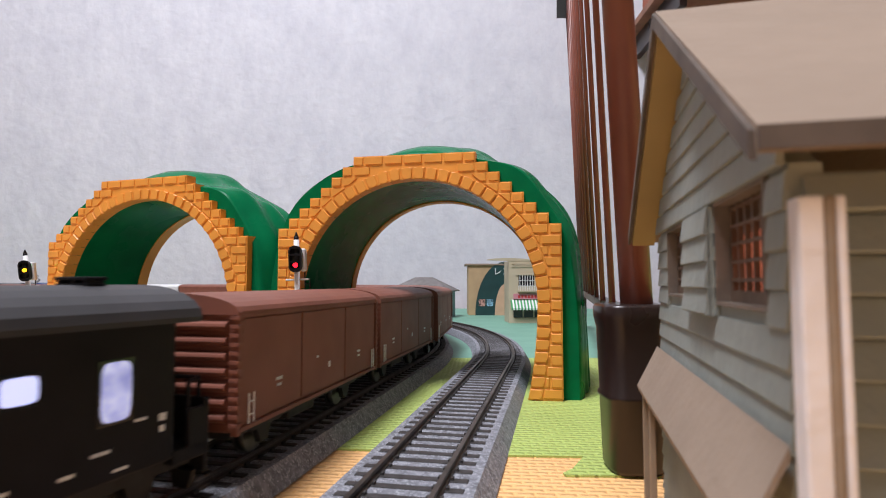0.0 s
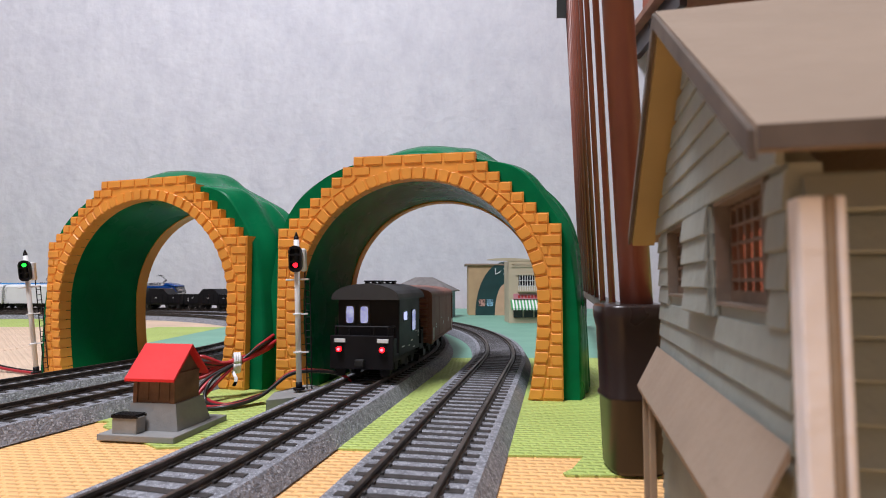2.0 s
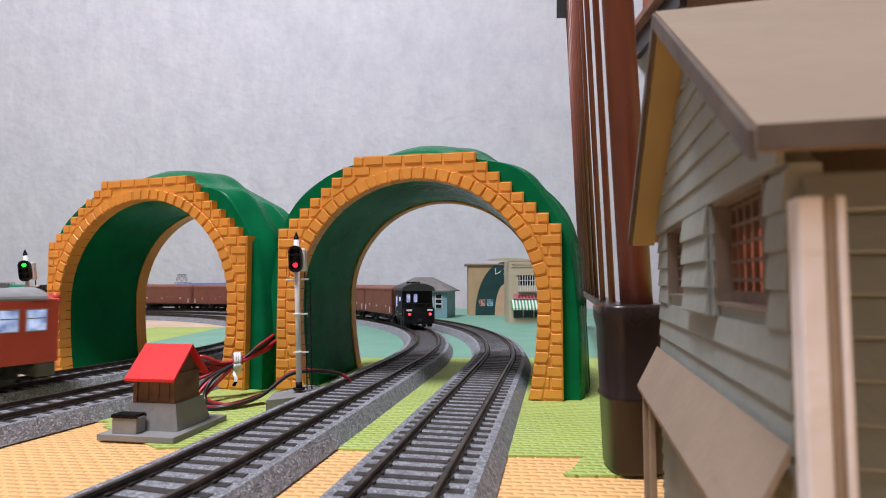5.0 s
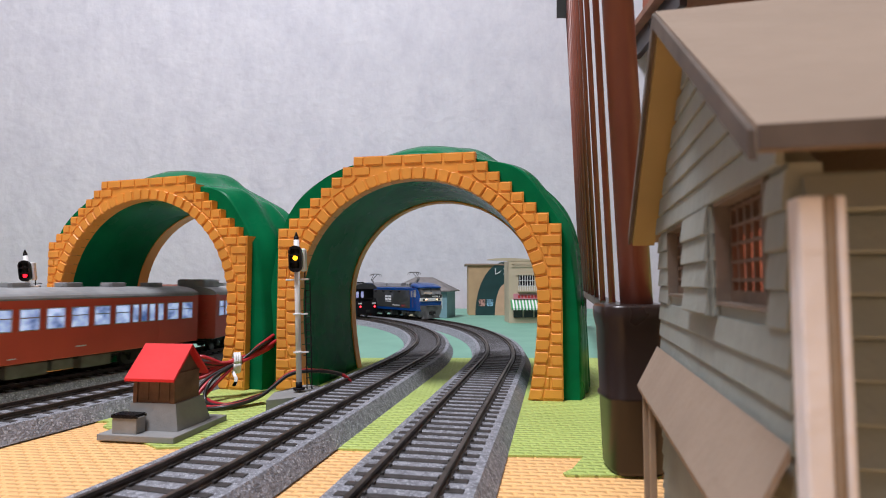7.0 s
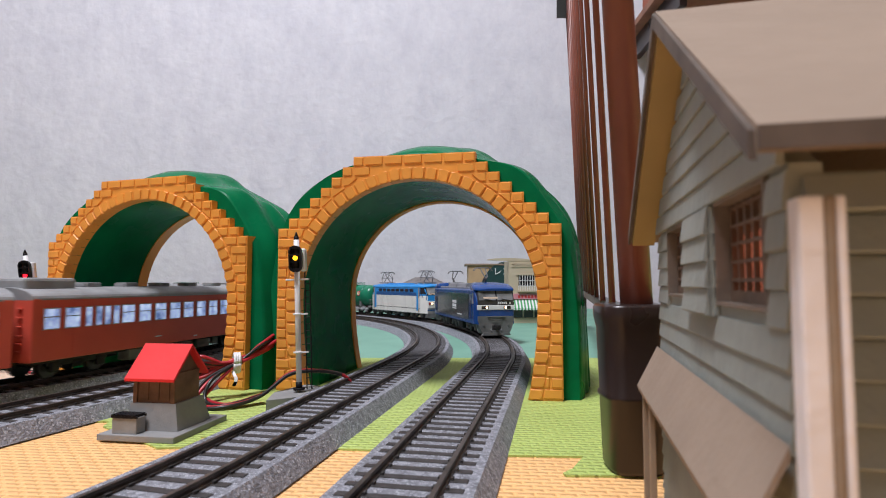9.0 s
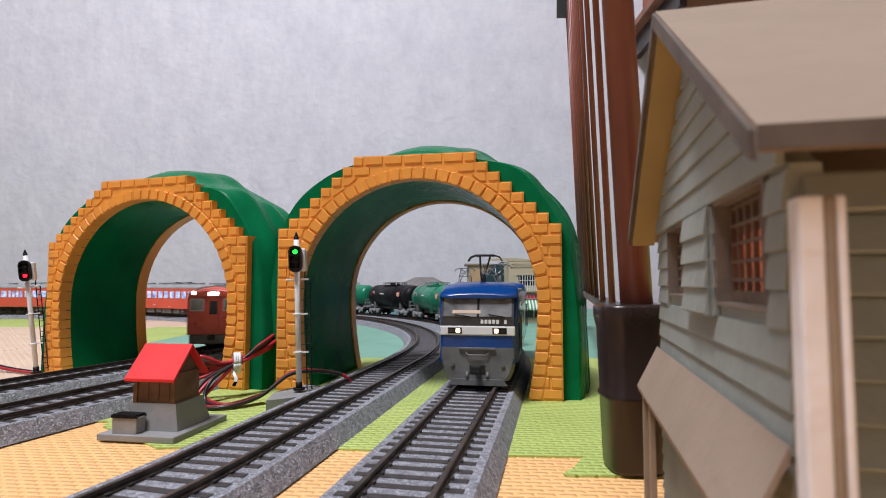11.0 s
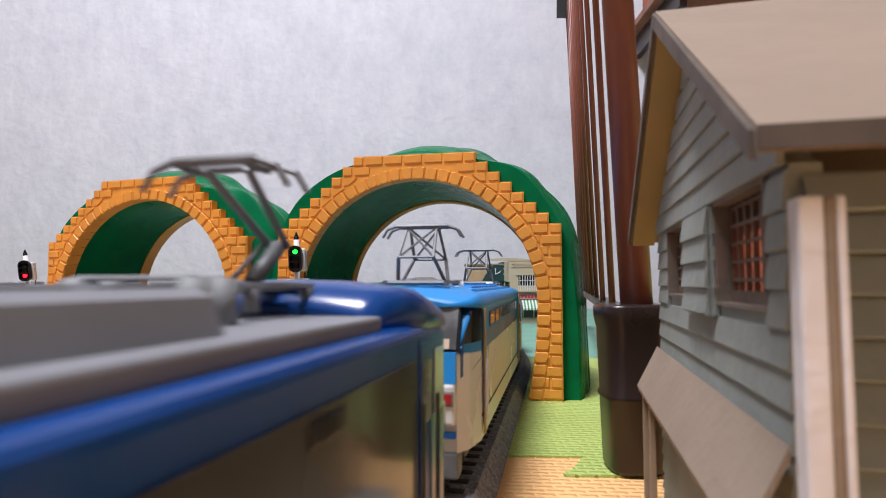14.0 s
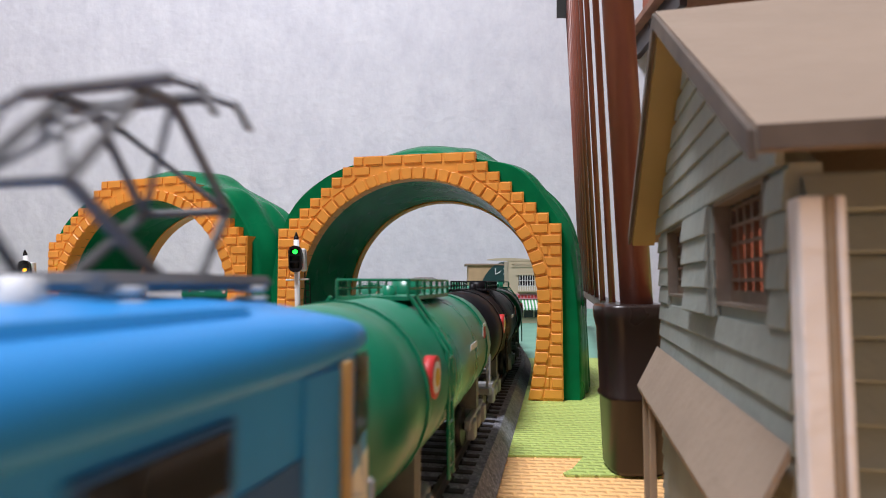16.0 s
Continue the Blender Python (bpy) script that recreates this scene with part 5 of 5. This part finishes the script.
# ---- wires ----
M_WIREK = material("black_wire", (0.012, 0.011, 0.011), 0.35, vary=0.1)
M_WIRER = material("red_wire", (0.42, 0.02, 0.03), 0.35, vary=0.1)


def wire(label, pts, r, mat, group="signal wires"):
    """A round cable along a smooth curve through the given points."""
    P = [Vector(p) for p in pts]
    P = [P[0] * 2 - P[1]] + P + [P[-1] * 2 - P[-2]]
    line = []
    for i in range(1, len(P) - 2):
        for k in range(8):
            t = k / 8
            a, b, c, d = P[i - 1], P[i], P[i + 1], P[i + 2]
            line.append(0.5 * ((2 * b) + (c - a) * t + (2 * a - 5 * b + 4 * c - d) * t * t + (3 * b - a - 3 * c + d) * t ** 3))
    line.append(P[-2])
    rings = []
    for i, p in enumerate(line):
        q = (line[min(i + 1, len(line) - 1)] - line[max(i - 1, 0)]).to_track_quat("Z", "Y")
        rings.append([p + q @ Vector((math.cos(j * math.tau / 8) * r, math.sin(j * math.tau / 8) * r, 0)) for j in range(8)])
    bm = bmesh.new()
    loft(bm, rings)
    return tagged(part("wire", bm, mat), label, "wire", group)


rnd = random.Random(5)
for k in range(9):
    j = lambda a: rnd.uniform(-a, a)
    red = k % 5 in (0, 1, 3)
    start = (-116 + j(3), 252 + j(4), 7 + k * 1.3)
    wire("red insulated wire in a tied bundle" if red else "black insulated wire in a tied bundle",
         [start, (-108 + j(2), 256 + j(2), 12 + k * 0.7 + j(2)), (-97.5 + j(1.4), 262 + j(1.2), 15.6 + j(1.6)), (-90 + j(2), 272 + j(2), 18 + k * 0.6 + j(1.5)), (-82 + j(3), 292, 23 + k * 0.9)], 0.85, M_WIRER if red else M_WIREK)
for k, mat in enumerate((M_WIREK, M_WIRER, M_WIREK, M_WIRER)):
    j = lambda a: rnd.uniform(-a, a)
    wire("red looped wire lying on the mat" if k % 2 else "black looped wire lying on the mat",
         [(-96, 262, 16), (-104 + j(2), 250, 8 + j(2)), (-104 + j(3), 238 + 3 * k, 1.2 + 0.4 * k), (-92, 234 + 2 * k, 1.2), (-80, 244 + 2 * k, 3.5), (-70, 256 + k, 11.2 + k * 0.5), (-58, 262 + k, 11.8), (-48, 266, 9.5), (-44, 268, 5.8)][: (9 if k < 2 else 5)], 0.85, mat)
tie = thing("cable_tie", "white twisted tie round the wire bundle", "cable tie")
for k in range(3):
    a = Vector((-97.5 + k * 0.8, 262 + k * 0.6, 15.6))
    rings = []
    for i in range(21):
        th = i * math.tau / 20
        out = Vector((0.35 * math.cos(th), -0.7 * math.cos(th), math.sin(th)))
        rings.append([a + out * (4.3 + 0.75 * math.cos(q)) + Vector((0.9, 0.45, 0)) * 0.75 * math.sin(q) for q in [j * math.tau / 8 for j in range(8)]])
    bm = bmesh.new()
    loft(bm, rings)
    part("tie_loop", bm, M_WHITE, tie)
bm = bmesh.new()
loft(bm, [[Vector(p) + Vector((math.cos(j * math.tau / 8), 0.4, math.sin(j * math.tau / 8) * 0.4)) * 0.9 for j in range(8)] for p in ((-97, 258.5, 12), (-95.2, 257.4, 9.4), (-95, 257, 8.0), (-95.8, 257, 6.0))])
part("tie_end", bm, M_WHITE, tie)
wire("red and black wire running to the signal", [(-420, 380, 1.2), (-320, 352, 9), (-262, 334, 2.0), (-232, 321, 1.2)], 0.9, M_WIRER)
wire("black wire running beside the red one", [(-420, 383, 1.2), (-320, 355, 9.5), (-262, 336, 2.6), (-232, 323, 1.6)], 0.7, M_WIREK)

# ---- near card house ----
house = thing("card_house", "grey clapboard card house with a tan roof and porch", "model house", at=pose(0.031, 0.050, 0, 0, 0, -13.2))
LEN = 77.0
APEX, EAVE = 96.0, 64.0
M_BOARD = material("clapboard", (0.31, 0.335, 0.305), 0.7, vary=0.07, scale=60, bump=0.25)
M_FRAME = material("window_timber", (0.16, 0.105, 0.07), 0.65, vary=0.15, scale=120, bump=0.2)
M_LINING = material("window_lining", (0.22, 0.175, 0.14), 0.7, vary=0.12, scale=120, bump=0.2)
# red emission stands in for lamplight inside the house
M_REDGLOW = material("red_interior_glow", (0.75, 0.20, 0.10), 0.6, scale=260, emit=0.75, second=(0.30, 0.07, 0.04))
M_PALE = material("pale_ply", (0.85, 0.78, 0.75), 0.7, vary=0.06, scale=90, bump=0.2)
M_PLY = material("brown_ply", (0.30, 0.22, 0.15), 0.7, vary=0.1, scale=90, bump=0.2)
M_EDGE = material("roof_card_edge", (0.13, 0.10, 0.08), 0.8, vary=0.15, scale=150)


def rake(y):
    """Height of the underside of the roof over y."""
    return EAVE - 1.0 + (APEX - EAVE) * (1 - abs(y - LEN / 2) / (LEN / 2 + 10)) * 1.0


openings = [(44.0, 65.0, 50.4, 63.6), (5.6, 26.0, 50.0, 63.8)]
BOARD = 3.68


def clapboards(z0, z1, y0, y1, x, parent, lean=0.45):
    """Lapped boards along y on the face at x, each with a shadow line under its foot."""
    z = z0
    while z < z1 - 0.3:
        zt = min(z + BOARD, z1)
        ys = [(y0, y1)]
        if zt > EAVE - 1 and parent == house:
            run = [y for y in np.linspace(y0, y1, 155) if rake(y) - 2 > zt]
            ys = [(run[0], run[-1])] if run else []
        for oy0, oy1, oz0, oz1 in (openings if parent == house else ()):
            if zt > oz0 + 0.2 and z < oz1 - 0.2:
                ys = [seg for a, b in ys for seg in ((a, min(b, oy0)), (max(a, oy1), b)) if seg[1] - seg[0] > 0.5]
        for a, b in ys:
            bm = bmesh.new()
            prism(bm, [(x - lean, z + 0.35), (x - lean + 0.1, z + 0.18), (x + 0.3, z + 0.18), (x + 0.3, zt + 0.1), (x - 0.05, zt + 0.1)], a, b)
            part("clapboard", bm, M_BOARD, parent)
        z += BOARD


clapboards(0.6, 63.4, 0.2, LEN, 0.3, house)
clapboards(63.6, APEX, 0.2, LEN, -0.1, house)
# backing of the gable with the two openings left free
(f0, f1, fz0, fz1), (n0, n1, nz0, nz1) = openings
for y0, y1, z0, z1 in ((0.5, LEN, 0, nz0), (0.5, n0, nz0, 64), (n1, f0, nz0, 64), (f1, LEN, nz0, 64), (n0, n1, nz1, 64), (f0, f1, fz1, 64), (f0, f1, nz0, fz0)):
    boxpart("gable_backing", (0.6, 3.4, y0, y1, z0, z1), M_SIDING, house)
bm = bmesh.new()
prism(bm, [(0.5, 64), (LEN, 64), (LEN / 2 + 2, 90.5), (LEN / 2 - 2, 90.5)], 0.2, 3.0, "x")
part("gable_backing", bm, M_SIDING, house)
# boards of the wall towards the eye
for k in range(17):
    bm = bmesh.new()
    z = k * BOARD
    prism(bm, [(-1.3, z + 0.6), (-1.2, z + 0.4), (0.6, z + 0.4), (0.6, z + BOARD + 0.1), (0.1, z + BOARD + 0.1)], 1.6, 62, "x")
    part("clapboard", bm, M_BOARD, house)
boxpart("front_backing", (3.4, 62, 0.6, 3, 0, 63), M_SIDING, house)
boxpart("back_wall", (3.4, 62, LEN - 3, LEN, 0, 63), M_SIDING, house)
boxpart("side_wall", (60, 62, 3, LEN - 3, 0, 63), M_SIDING, house)
for n, (oy0, oy1, oz0, oz1) in enumerate(openings):
    # timber lining of the opening, flush with the boards
    bm = bmesh.new()
    rim = [(oy0, oz0), (oy1, oz0), (oy1, oz1), (oy0, oz1)]
    gap = [(oy0 + 0.5, oz0 + 0.5), (oy1 - 0.5, oz0 + 0.5), (oy1 - 0.5, oz1 - 0.5), (oy0 + 0.5, oz1 - 0.5)]
    rows = [[bm.verts.new(Vector((x, *p)) * MM) for p in ring] for x, ring in ((0.05, rim), (4.6, rim), (4.6, gap), (0.05, gap))]
    for r0, r1 in zip(rows, rows[1:] + rows[:1]):
        for i in range(4):
            bm.faces.new((r0[i], r0[(i + 1) % 4], r1[(i + 1) % 4], r1[i]))
    w = part("window", bm, M_LINING, house, "greyish timber lined window opening")
    a, b, c, d = oy0 + 0.5, oy1 - 0.5, oz0 + 0.5, oz1 - 0.5
    for ya in [a + 0.5 + (b - a - 1) * k / 6 for k in range(7)]:
        boxpart("glazing_bar", (1.9, 2.5, ya - 0.32, ya + 0.32, c, d), M_FRAME, w)
    for za in [c + 0.5 + (d - c - 1) * k / 5 for k in range(6)]:
        boxpart("glazing_bar", (1.85, 2.45, a, b, za - 0.22, za + 0.22), M_FRAME, w)
    boxpart("bottom_rail", (1.8, 2.6, a, b, c, c + 1.5), M_FRAME, w)
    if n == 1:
        # added self-lit plate in place of the lit room behind the bars
        boxpart("interior_glow_plate", (3.4, 3.9, a, b, c + 1.2, d - 3.8), M_REDGLOW, w, 0.0, "red glowing plate standing in for the lit interior")
        boxpart("ochre_blind", (3.2, 3.8, a, b - 8, d - 3.8, d), M_OCHRE, w)
        boxpart("brown_blind", (3.4, 3.9, b - 8, b, d - 3.8, d), M_FRAME, w)
    else:
        boxpart("brown_blind", (3.2, 3.8, a, b, c, d), M_FRAME, w)
shutter = boxpart("shutter", (-0.75, 0.0, 26.4, 43.4, 48.4, 63.5), M_BOARD, house, 0.0, "clapboard sliding shutter between the windows")
clapboards(48.4, 63.4, 26.4, 43.4, -0.8, shutter, 0.5)
# roof: two slopes with card edges, overhanging
for s, y_e in ((-1, -10.0), (1, LEN + 10.0)):
    bm = bmesh.new()
    prism(bm, [(y_e, EAVE - 1.2), (y_e, EAVE + 1.0), (LEN / 2, APEX + 1.6), (LEN / 2, APEX - 0.8)], -5.0, 66, "x")
    part("roof_slope", bm, M_TAN, house, "plain tan card roof slope")
    bm = bmesh.new()
    prism(bm, [(y_e - s * 0.6, EAVE - 1.6), (y_e - s * 0.6, EAVE + 0.8), (LEN / 2, APEX + 1.3), (LEN / 2, APEX - 1.3)], -5.5, -4.9, "x")
    part("verge_edge", bm, M_EDGE, house, "brown card roof edge")
    if s < 0:
        continue
    bm = bmesh.new()
    prism(bm, [(y_e - s * 1.5, EAVE - 2.0), (y_e - s * 1.5, EAVE - 0.6), (LEN / 2, APEX - 0.8), (LEN / 2, APEX - 2.4)], -4.6, 0.4, "x")
    part("soffit", bm, M_OCHRE, house, "ochre roof soffit")
boxpart("fascia", (-5.0, 66, -10.4, -9.8, EAVE - 1.0, EAVE + 0.9), M_EDGE, house, 0.0)
# lean-to porch roof on the gable side
bm = bmesh.new()
prism(bm, [(-0.6, 37.6), (-0.6, 38.8), (-5.0, 30.0), (-4.8, 29.0)], -1.0, LEN + 0.6)
part("porch_roof", bm, M_TAN, house, "steep tan card porch roof")
for y in (LEN - 2, LEN - 12):
    boxpart("porch_post", (-4.2, -3.0, y - 1.0, y + 1.0, 0, 30.0), M_PLY, house, 0.2)
boxpart("plinth_slab", (-12, -0.8, LEN - 8, LEN + 4, 0, 1.2), M_CEMENT, house, 0.2)
# layered porch post towards the eye
for x0, x1, m in ((-2.1, -0.3, M_PALE), (-0.3, 0.5, M_PLY), (0.5, 1.2, M_PALE)):
    boxpart("layered_post", (x0, x1, -9.0, -6.6, 0, 59.6), m, house, 0.25)

# ---- brown rack ----
rack = thing("lattice_rack", "glossy brown rack of upright bars on a dark plastic foot", "rack", at=pose(0.0545, 0.162, 0, 0, 0, 0))
bm = bmesh.new()
rings = []
for z, r in ((0, 7.2), (1.5, 7.8), (20, 8.4), (20.6, 8.9), (21.4, 8.9), (22, 8.4), (40, 9.0), (43, 9.7), (46, 9.8), (47, 9.0)):
    rings.append([((r * abs(math.cos(i * math.tau / 28)) ** 0.55) * math.copysign(1, math.cos(i * math.tau / 28)), (r * abs(math.sin(i * math.tau / 28)) ** 0.55) * math.copysign(1, math.sin(i * math.tau / 28)), z) for i in range(28)])
loft(bm, rings)
part("foot", bm, M_DKBROWN, rack, "dark brown plastic foot with a seam")
bm = bmesh.new()
tube(bm, (1.2, -2, 46), (-14.5, -2, 420), 4.5, 20)
part("corner_post", bm, M_BROWNBAR, rack)
for k in range(10):
    x, y = 2.5 + 11.5 * k, 25 + 51 * k
    bm = bmesh.new()
    tube(bm, (x, y, 44), (x - 14, y, 420), 1.15, 12)
    part("bar", bm, M_BROWNBAR, rack)
bm = bmesh.new()
prism(bm, [(-2, 8), (4, 8), (112, 495), (106, 495)], 41.5, 45.5, "z")
part("bottom_rail", bm, M_DKBROWN, rack)
bm = bmesh.new()
prism(bm, [(50, 325), (64, 325), (102, 495), (84, 495)], 375, 392, "z")
part("top_rail", bm, M_DKBROWN, rack)
boxpart("rear_foot", (104, 114, 490, 500, 0, 42), M_DKBROWN, rack, 1.0)

# ---- shelf with boxes far behind ----
shelf = thing("wall_shelf", "brown wooden shelf board on the far wall", "shelf", at=pose(0.56, 1.10, 0.628, 0, 0, 0))
boxpart("board", (-140, 500, -140, 148, -14, 0), material("shelf_wood", (0.30, 0.13, 0.07), 0.5, vary=0.15, scale=30), shelf, 1.0)
for x in (-120, 460):
    boxpart("bracket", (x, x + 14, -100, 148, -60, -14), M_DKBROWN, shelf, 0.5)
for x0, x1, col, h in ((-130, -70, (0.35, 0.10, 0.05), 80), (-60, -20, (0.7, 0.7, 0.72), 90), (-10, 30, (0.03, 0.03, 0.035), 80), (45, 170, (0.40, 0.17, 0.09), 90), (190, 260, (0.6, 0.04, 0.04), 70), (270, 420, (0.35, 0.12, 0.07), 90)):
    bm = bmesh.new()
    box(bm, x0, x1, -120, 60, 0, h, 1.0)
    b = tagged(part("cardboard_box", bm, material("box_card", col, 0.6, vary=0.08, scale=30)), "plain coloured cardboard box standing on the shelf", "box", "boxes on the shelf")
    b.matrix_basis = pose(0.56, 1.10, 0.6282, 0, 0, 0)

# ---- far buildings ----
M_TEALWALL = material("blue_siding", (0.22, 0.36, 0.42), 0.7, vary=0.06, scale=60)
M_SLATE = material("slate_roof", (0.19, 0.175, 0.17), 0.7, vary=0.12, scale=90)
M_DKGREEN = material("dark_green_sign", (0.012, 0.05, 0.05), 0.5, vary=0.08)
M_PEACH = material("peach_panel", (0.62, 0.40, 0.26), 0.6, vary=0.05)
M_PINK = material("pink_sign", (0.62, 0.25, 0.30), 0.6, vary=0.05)
M_STRIPE = material("awning_green", (0.05, 0.30, 0.10), 0.6, vary=0.05)

shop = thing("model_shop", "cream shop building with green striped awning and pink sign", "model building", at=pose(0.087, 0.735, 0, 0, 0, 2))
boxpart("facade", (0, 64, 0, 40, 0, 82), M_CREAM, shop, 0.3)
bm = bmesh.new()
prism(bm, [(0, 82), (64, 82)] + arc_roof(32, 82, 86)[1:-1][::1], -0.4, 4)
part("parapet", bm, M_CREAM, shop)
for r in range(3):
    for k in range(11):
        boxpart("brick", (4 + k * 5.2 + (r % 2) * 2.6, 8.2 + k * 5.2 + (r % 2) * 2.6, -0.9, 0.1, 74 + r * 2.0, 75.6 + r * 2.0), M_CREAM, shop)
w = boxpart("window", (13, 34, -0.5, 0.2, 49, 63), M_DARK, shop)
for k in range(6):
    boxpart("glazing_bar", (14.5 + k * 3.4, 15.3 + k * 3.4, -0.9, -0.4, 49, 63), M_WHITE, w)
boxpart("glazing_bar", (13, 34, -0.9, -0.4, 55.6, 56.3), M_WHITE, w)
boxpart("lintel", (10, 37, -1.4, 0, 63, 65), M_CREAM, shop, 0.2)
b = boxpart("balcony", (12, 36, -5, 0, 41.5, 43), M_CREAM, shop)
for k in range(11):
    boxpart("baluster", (12.2 + k * 2.3, 13.0 + k * 2.3, -5, -4.4, 43, 49), M_WHITE, b)
boxpart("handrail", (12, 36, -5.1, -4.3, 48.6, 49.4), M_WHITE, b)
s = boxpart("sign_board", (6, 62, -1.6, 0, 31.5, 38.5), M_PINK, shop, 0.2, "pink sign board")
for k in range(7):
    boxpart("letter_bar", (12 + k * 4.4, 14.6 + k * 4.4, -1.8, -1.5, 33.2, 36.8), M_REDP, s)
boxpart("sign_picture", (46, 58, -1.9, -1.5, 32.4, 37.8), M_REDP, s)
for k in range(28):
    bm = bmesh.new()
    x0 = 2 + k * 2.15
    prism(bm, [(0, 31), (0, 30), (-9, 19.5), (-9, 17.5), (-9.6, 17.5), (-9.6, 20)], x0, x0 + 2.15, "x")
    part("awning_stripe", bm, M_STRIPE if k % 2 == 0 else M_WHITE, shop)
for k in range(4):
    boxpart("shop_window", (6 + k * 14, 18 + k * 14, -0.6, 0.2, 7.5, 19), M_DARK, shop)
boxpart("stall_riser", (2, 62, -1.2, 0, 0, 6.6), M_CREAM, shop, 0.2)

store = thing("model_store", "tan flat-roofed store with a dark green arch sign", "model building", at=pose(0.042, 0.915, 0, 0, 0, 0))
boxpart("wall", (0, 150, 0, 60, 0, 82), material("tan_store_wall", (0.50, 0.34, 0.19), 0.7, vary=0.06, scale=50), store, 0.3)
boxpart("cornice", (-5, 154, -3, 62, 82, 84.6), M_TAN, store, 0.3)
bm = bmesh.new()
prism(bm, [(61 + 50 * math.cos(math.pi * i / 32), 88 * math.sin(math.pi * i / 32)) for i in range(33)], -2.4, -0.2)
a = part("arch_sign", bm, M_DKGREEN, store, "dark green arch-shaped sign")
bm = bmesh.new()
prism(bm, [(61 + 18 * math.cos(math.pi * i / 24), 52 * math.sin(math.pi * i / 24)) for i in range(25)], -3.0, -2.3)
part("peach_inset", bm, M_PEACH, a)
for x, c in ((22, (0.55, 0.30, 0.25)), (35, (0.25, 0.45, 0.60))):
    boxpart("poster", (x - 5, x + 5, -2.9, -2.3, 15, 26), material("poster_print", c, 0.5, vary=0.5, scale=300), a)
cu = bpy.data.curves.new("sign_text", "FONT")
cu.body, cu.size, cu.extrude = "レン", 0.014, 0.0003
tx = new("sign_text", cu)
tx.data.materials.append(M_WHITE)
tx.parent = a
tx.matrix_basis = pose(0.0405, -0.0032, 0.067, 90, 0, 0)

villa = thing("model_villa", "pale blue clapboard villa with a dark hipped roof", "model building", at=pose(-0.030, 0.872, 0, 0, 0, -14))
boxpart("wall", (-44, 44, -28, 28, 0, 41), M_TEALWALL, villa, 0.2)
for k in range(9):
    boxpart("siding_board", (-44.3, 44.3, -28.5, -27.8, 1 + k * 4.4, 4.9 + k * 4.4), M_TEALWALL, villa)
bm = bmesh.new()
loft(bm, [[(-50, -34, 40), (50, -34, 40), (50, 34, 40), (-50, 34, 40)], [(-50, -34, 41.5), (50, -34, 41.5), (50, 34, 41.5), (-50, 34, 41.5)], [(-14, -0.5, 62), (14, -0.5, 62), (14, 0.5, 62), (-14, 0.5, 62)]], smooth=False)
part("hip_roof", bm, M_SLATE, villa, "dark hipped roof")
bm = bmesh.new()
prism(bm, [(-20, 30), (8, 30), (-6, 38)], -36, -28)
part("porch_gable", bm, M_CREAM, villa)
d = boxpart("door_bay", (-16, 4, -29.4, -28, 2, 29), M_CREAM, villa, 0.2)
for x in (-14.5, -5):
    boxpart("door_pane", (x, x + 8, -29.9, -29.2, 12, 28), M_DARK, d)
for x in (12, 26):
    w = boxpart("window", (x, x + 11, -29.2, -28.3, 14, 36), M_WHITE, villa, 0.2)
    for z in (15, 22.4, 29.8):
        boxpart("pane", (x + 1, x + 10, -29.6, -29.1, z, z + 5.6), M_DARK, w)
w = boxpart("window", (-36, -24, -29.2, -28.3, 14, 30), M_WHITE, villa, 0.2)
boxpart("pane", (-35, -25, -29.6, -29.1, 15, 29), M_DARK, w)
for x in (6, 10.5):
    boxpart("pink_banner", (x, x + 3.6, -33, -32.4, 2, 30), M_PINK if x > 8 else M_WHITE, villa, 0.0, "hanging pink and white banner")


# ---- everything that moves ----
def motions():
    steps = [0.5 * i for i in range(33)]
    for ob, path, s_at, base, flip in MOVERS:
        walk(ob, [(t, on_path(path, s_at(t), base, flip)) for t in steps])

    def turn(a):
        return pose(0, -1.1 * MM, 0, 0, 0, a)
    # red 0, yellow -120, green -240
    walk(drum_a, [(0, turn(0)), (5.1, turn(0)), (5.2, turn(-60)), (5.3, turn(-120)), (10.1, turn(-120)), (10.2, turn(-180)), (10.3, turn(-240)), (16, turn(-240))])
    walk(drum_b, [(0, turn(-120)), (0.2, turn(-120)), (0.3, turn(-180)), (0.4, turn(-240)), (5.5, turn(-240)), (5.6, turn(-300)), (5.7, turn(-360)), (14.9, turn(-360)), (15.0, turn(-420)), (15.1, turn(-480)), (16, turn(-480))])


motions()
